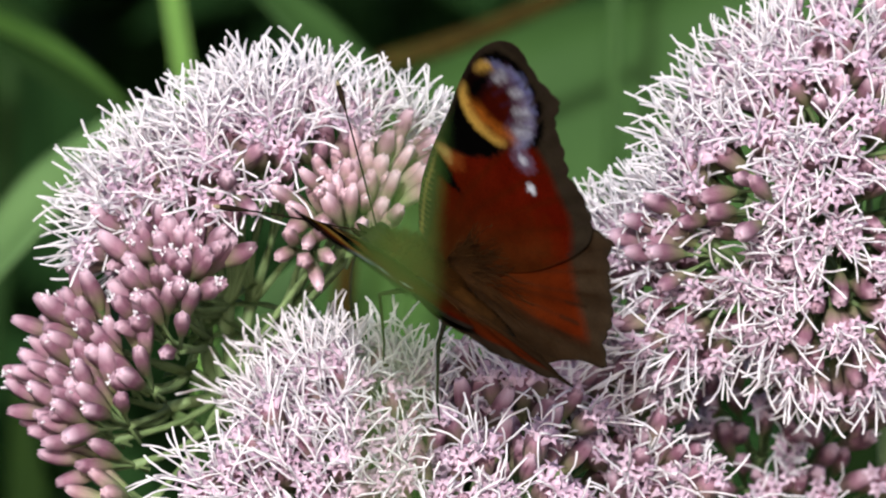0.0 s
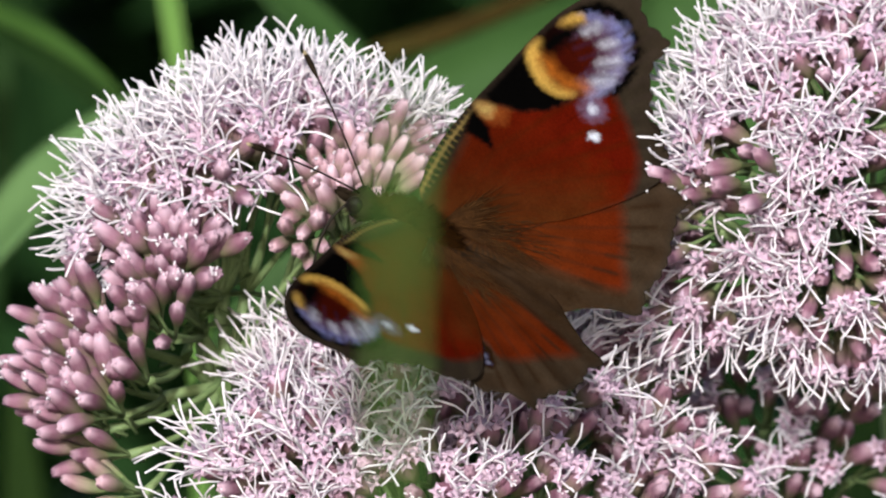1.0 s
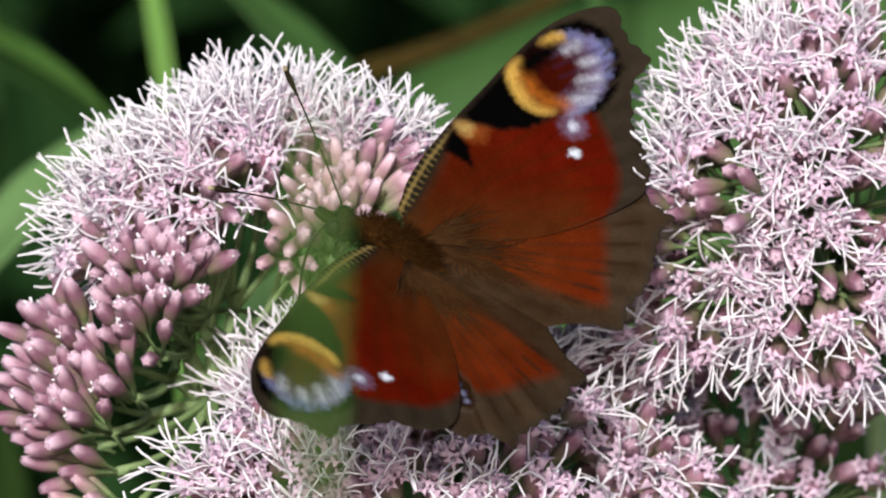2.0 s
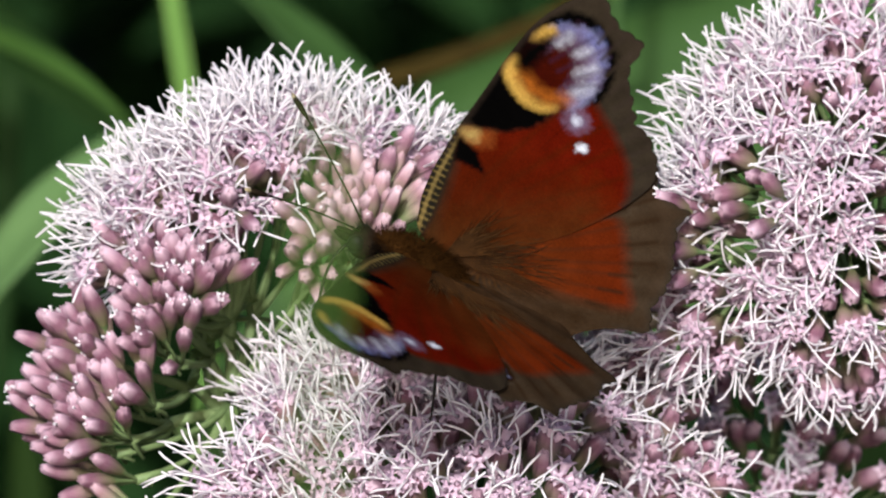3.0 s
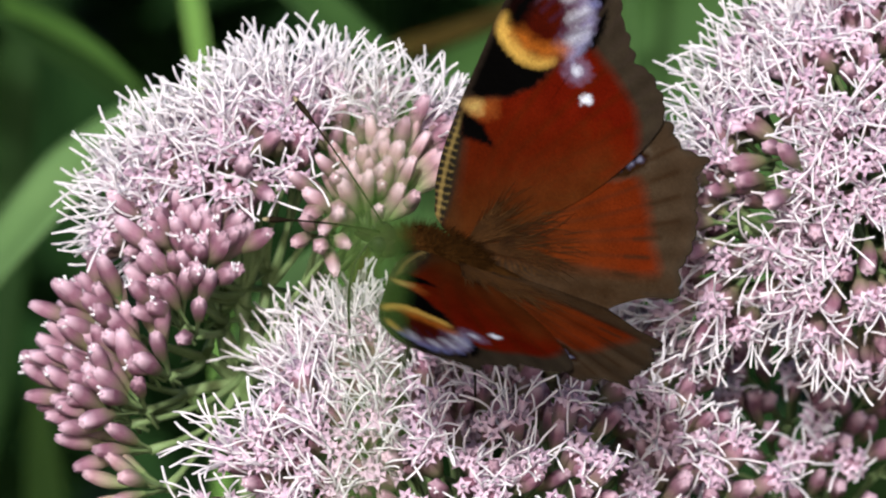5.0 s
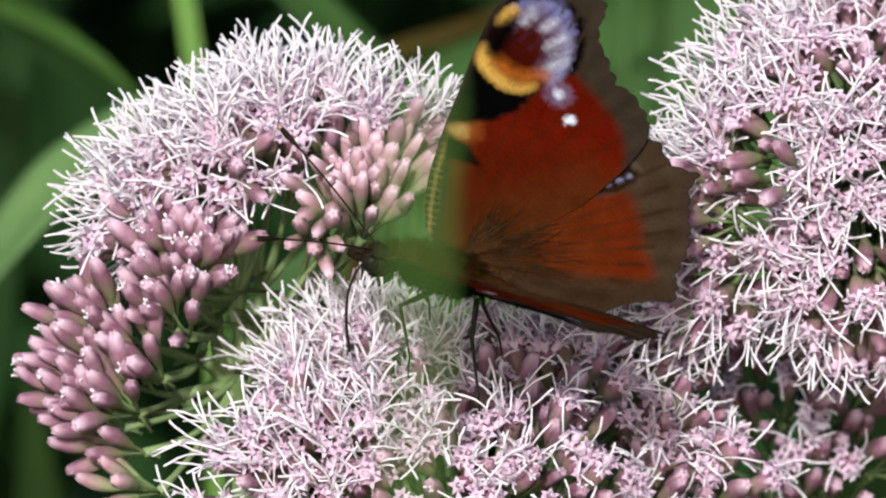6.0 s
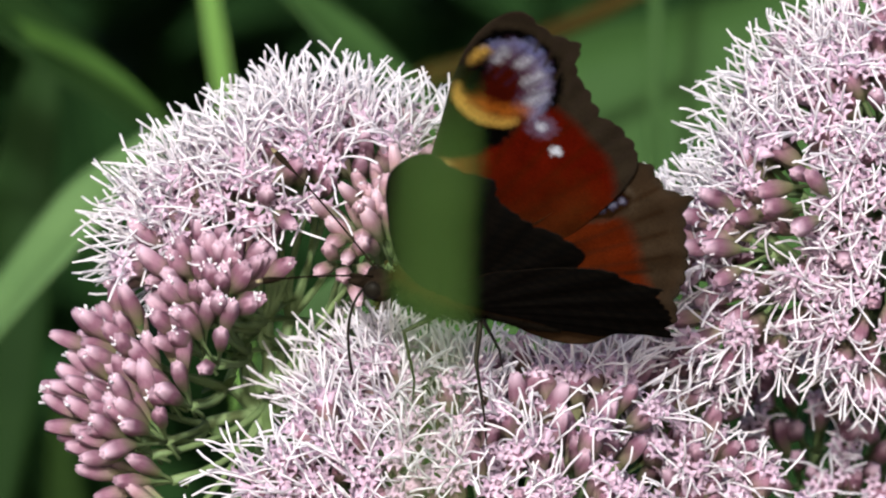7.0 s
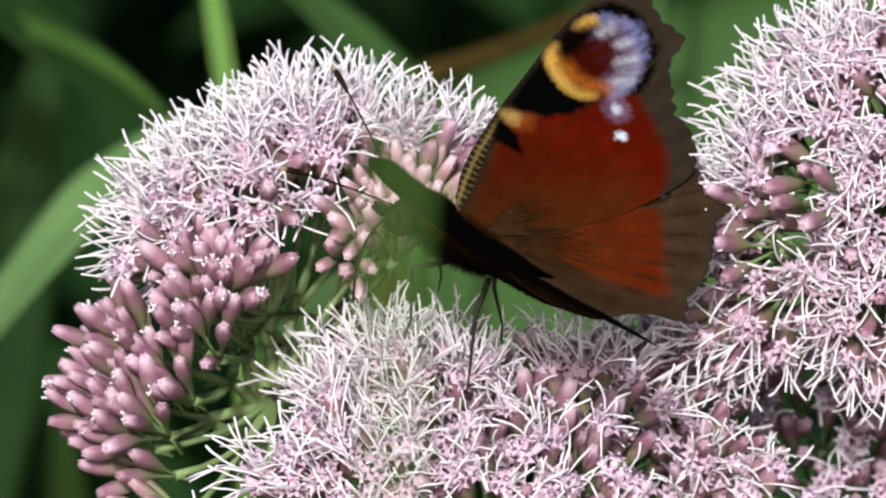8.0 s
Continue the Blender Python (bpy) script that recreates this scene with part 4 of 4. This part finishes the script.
def butterfly():
    thing = new("peacock_butterfly")
    tagged(thing, "peacock butterfly with red-brown eyespotted wings on the flowers", "butterfly")
    bm = bmesh.new()
    ball(bm, mmv(1.4, 0, 0.2), mmv(4.3, 1.8, 1.4), 18, 12)
    furry(bm, mmv(1.4, 0, 0.2), mmv(4.3, 2.0, 1.4), 3400, 1.25 * MM, 4)
    part("thorax", bm, FUR, thing, "furry brown thorax")
    bm = bmesh.new()
    tube(bm, [mmv(-2 - 0.62 * i, 0, 0.1 - 0.002 * i * i) for i in range(13)],
         [w * MM for w in (1.0, 1.05, 0.95, 1.0, 0.88, 0.92, 0.8, 0.83, 0.72, 0.72, 0.55, 0.42, 0.2)], 12)
    furry(bm, mmv(-5.0, 0, 0.0), mmv(3.8, 0.9, 0.8), 800, 0.35 * MM, 6)
    part("abdomen", bm, FUR, thing, "tapering dark brown abdomen")
    bm = bmesh.new()
    ball(bm, mmv(6.4, 0, -0.8), mmv(1.5, 1.5, 1.4), 14, 10)
    furry(bm, mmv(6.2, 0, -0.8), mmv(1.5, 1.5, 1.4), 160, 0.8 * MM, 9, -0.3)
    head = part("head", bm, BODY_DARK, thing, "small dark furry head")
    for s in (-1, 1):
        bm = bmesh.new()
        ball(bm, mmv(6.9, s * 1.15, -0.6), mmv(0.8, 0.6, 0.85), 12, 10)
        part("eye", bm, EYE, head, "dark glossy compound eye")
        bm = bmesh.new()
        ball(bm, mmv(8.1, s * 0.35, -0.9), mmv(1.1, 0.25, 0.4), 8, 6)
        part("palp", bm, BODY_DARK, head)
    bm = bmesh.new()
    tube(bm, bent(mmv(7.6, 0, -1.6), mmv(9.0, 1.0, -4), mmv(6.5, 2.5, -9), 12), 0.13 * MM, 6)
    part("proboscis", bm, LEG, head, "thin dark sucking tube")
    for s, way in ((-1, Vector((0.814, -0.506, 0.286))), (1, Vector((0.69, 0.675, 0.26)))):
        way.normalize()
        root = mmv(7.2, s * 0.6, 0.4)
        end = root + way * 13.5 * MM
        pts = bent(root, root.lerp(end, 0.5) + Vector((0, 0, 0.0006)), end, 14)
        bm = bmesh.new()
        tube(bm, pts[:13], [0.085 * MM] * 13, 6)
        shaft = part("antenna", bm, BODY_DARK, thing, "slender dark antenna with a clubbed end")
        bm = bmesh.new()
        p = [pts[11].lerp(end, k / 6) for k in range(7)]
        tube(bm, p, [w * MM for w in (0.09, 0.15, 0.22, 0.27, 0.28, 0.24, 0.10)], 8)
        part("club", bm, BODY_DARK, shaft)
        bm = bmesh.new()
        tube(bm, [p[5].lerp(p[6], 0.3), p[6], p[6] + way * 0.25 * MM], [w * MM for w in (0.24, 0.17, 0.05)], 8)
        part("club_tip", bm, CLUB_TIP, shaft, "pale antenna tip")
    for s in (-1, 1):
        for hip, knee, shin, toe in (((0.9, 1.0, -1.2), (3.4, 2.9, -2.6), (1.4, 4.2, -6.3), (1.0, 4.6, -8.2)),
                                     ((-2.6, 0.8, -0.9), (-3.2, 2.6, -3.8), (-5.2, 4.6, -7.8), (-6.0, 5.0, -10.0))):
            bm = bmesh.new()
            pts = [mmv(x, s * y, z) for x, y, z in (hip, knee, shin, toe)]
            line = [pts[0].lerp(pts[1], k / 4) for k in range(4)] + [pts[1].lerp(pts[2], k / 5) for k in range(5)] + [pts[2].lerp(pts[3], k / 3) for k in range(4)]
            tube(bm, line, [w * MM for w in (0.26, 0.28, 0.25, 0.21, 0.20, 0.17, 0.15, 0.14, 0.13, 0.11, 0.10, 0.09, 0.06)], 7)
            part("leg", bm, LEG, thing, "thin jointed dark leg")
    wings = {}
    for key, s in (("right", -1), ("left", 1)):
        me = wing_mesh("hindwing", HIND, HIND_HEART, paint_hind, s, 0.0, 20, 64, 0.8, 2.2, ((18.0, -11.0), (3.2, -18.4)))
        wings["hind", key] = hang("hindwing", me, thing, None, "red-brown hindwing with a broad grey-brown border and blue eyespot")
        wing_hair("hair", s, 0.0, 0.8, 2.2, 420, (22, 84), (0.5, 8.5), wings["hind", key], 5 + s)
        me = wing_mesh("forewing", FORE, FORE_HEART, paint_fore, s, 1.0, 16, 84, 0.9, 3.1, ((28.6, 13.5), (22.2, -2.5)))
        wings["fore", key] = hang("forewing", me, thing, None, "red forewing with a yellow, black and lilac eyespot")
        wing_hair("hair", s, 1.0, 0.9, 3.1, 200, (-14, 26), (0.5, 5.0), wings["fore", key], 15 + s)
    return thing, wings


insect, WINGS = butterfly()

# seconds; place right, along and up in mm; turn in degrees
FLIGHT = [
    (0, -0.43, -0.36, -3.03, -22.7, -22.9, 143.6), (0.3, -1.05, -0.31, -2.00, -21.0, -23.1, 151.1), (0.5, -0.67, 0.44, -1.17, -12.4, -30.9, 163.3),
    (1, -0.29, 0.53, -0.72, -5.9, -29.7, 163.3), (1.2, -0.31, 0.51, -0.72, -6.4, -29.6, 163.2), (2.3, -1.07, -0.33, -0.64, -20.3, -27.0, 161.4),
    (2.5, -1.10, -0.36, -0.64, -20.8, -26.9, 161.4), (2.8, -0.67, -0.11, -1.39, -7.2, -26.3, 164.8), (3, -0.58, -0.34, -1.05, -6.3, -26.1, 166.0),
    (3.5, 0.46, -0.80, -0.98, -10.4, -26.7, 168.3), (4, 0.25, -1.27, -1.39, -9.4, -25.5, 169.2), (4.2, 0.26, -1.29, -1.47, -9.8, -25.1, 169.5),
    (5.3, 0.35, -1.62, -2.66, -16.6, -19.6, 173.4), (5.5, 0.36, -1.63, -2.70, -16.8, -19.4, 173.5), (6, 0.34, -1.68, -3.35, -11.9, -15.8, 171.6),
    (6.2, 0.13, -1.83, -3.36, -11.8, -15.3, 171.5), (6.5, -0.58, -1.35, -2.08, -13.0, -17.5, 174.1), (6.8, -0.93, -1.26, -2.36, -14.4, -17.0, 174.8),
    (7, -2.00, -0.99, -3.22, -18.5, -15.5, 176.7), (7.2, -2.03, -0.97, -3.07, -18.5, -16.0, 175.2), (7.5, -2.19, -0.82, -2.25, -18.8, -19.1, 166.3),
    (7.8, -1.80, -0.44, -1.52, -15.8, -21.5, 166.3), (8, -0.89, 0.46, 0.20, -8.8, -27.2, 166.1)]
# seconds; how far the right and the left wings are raised; how far the right and left forewing, then hindwing, are drawn back (degrees)
BEAT = [
    (0, 81, 49, -34, -28, -1, 2), (0.3, 86, 48, -35, -27, 0, 3), (0.4, 60, 36, -32, -24, 1, 3), (0.5, 13, 11, -28, -19, 3, 2), (1, 20, 2, -30, -22, -1, 0),
    (1.2, 19, 2, -30, -22, -1, -1), (2.3, 6, 6, -30, -27, -2, -5), (2.5, 6, 6, -30, -27, -2, -5), (2.6, 10, 7, -30, -25, -2, -3), (2.8, 20, 10, -27, -22, 0, 1),
    (3, 22, 7, -27, -22, -1, 1), (3.2, 22, 2, -28, -22, -2, 1), (3.5, 21, 10, -29, -23, -2, 0), (3.8, 22, 14, -27, -24, -2, -1), (4, 22, 8, -26, -24, -2, -1),
    (4.2, 22, 6, -26, -24, -2, -1), (4.75, 22, 11, -26, -25, -2, -2), (5.3, 29, 19, -25, -25, -3, -4), (5.4, 19, 11, -25, -25, -3, -4), (5.5, 14, 6, -25, -25, -3, -4),
    (5.8, 15, 8, -25, -24, -3, -4), (6, 19, 27, -26, -22, -4, -4), (6.2, 19, 27, -26, -22, -4, -4), (6.4, 18, 11, -25, -23, -3, -3), (6.5, 17, 6, -25, -24, -3, -3),
    (6.8, 20, 13, -25, -23, -3, -2), (6.9, 57, 42, -24, -19, -2, 0), (7, 89, 53, -23, -15, -1, 2), (7.2, 89, 52, -24, -17, -1, 1), (7.5, 90, 52, -28, -20, -3, -1),
    (7.8, 78, 47, -28, -18, -2, 1), (8, 16, 32, -28, -13, -3, 5)]
# seconds; where the grass stem in front is blown to (mm)
STEM_SWAY = [
    (0.0, -1.49), (0.3, -1.78), (0.5, -3.19), (0.8, -1.88), (1.0, -1.29), (1.2, -1.48), (1.75, -2.96), (2.3, -4.45), (2.5, -4.49), (2.8, -4.14), (3.0, -4.4),
    (3.5, -4.18), (4.0, -4.25), (4.2, -4.13), (4.75, -3.26), (5.3, -2.9), (5.5, -2.04), (6.0, -1.02), (6.2, -1.1), (6.5, -1.38), (6.8, -1.49), (7.0, -1.65),
    (7.2, -2.04), (7.3, -2.78), (7.5, -4.47), (7.8, -4.4), (8.0, -3.06)]
# seconds; how far the wind shifts the stalks to the right and up (mm)
SWAY = [
    (0.0, -1.2, -1.7), (0.5, -0.45, -0.5), (1.0, -0.25, -0.2), (1.2, -0.4, -0.55), (2.5, -0.3, -0.25), (3.0, -0.1, -0.1), (3.5, 0, 0), (4.0, 0, 0.1),
    (5.5, 0.05, -0.2), (6.0, 0.1, 0.25), (6.5, 0.2, 0.3), (7.0, 0.1, 0.1), (7.5, -0.05, -0.3), (8.0, 0.6, 0.05)]


def hinge(side, lift, sweep, fore):
    """The pose of a wing on the body. side: -1 right, 1 left."""
    m = pose(0, side * 1.5 * MM, (1.0 if fore else 0.84 if side < 0 else 0.80) * MM, side * lift)
    return m @ pose(1.0 * MM if fore else 0.0, 0, 0, 0, 0, -side * sweep)


def motions():
    walk(insect, [(t, pose(x * MM, y * MM, HEIGHT + z * MM, a, b, c)) for t, x, y, z, a, b, c in FLIGHT])
    for (kind, key), wing in WINGS.items():
        s, k = (-1, 0) if key == "right" else (1, 1)
        walk(wing, [(row[0], hinge(s, row[1 + k], row[(3 if kind == "fore" else 5) + k], kind == "fore")) for row in BEAT])
    walk(near_stem, [(t, Matrix.Translation(Vector((r * MM, near_stem.location.y, 0)))) for t, r in STEM_SWAY])
    for stalk in (middle_stalk, right_stalk, rear_stalk):
        home = stalk.location.copy()
        walk(stalk, [(t, Matrix.Translation(home + bed(r, u, 0) - Vector((0, 0, HEIGHT)))) for t, r, u in SWAY])


motions()
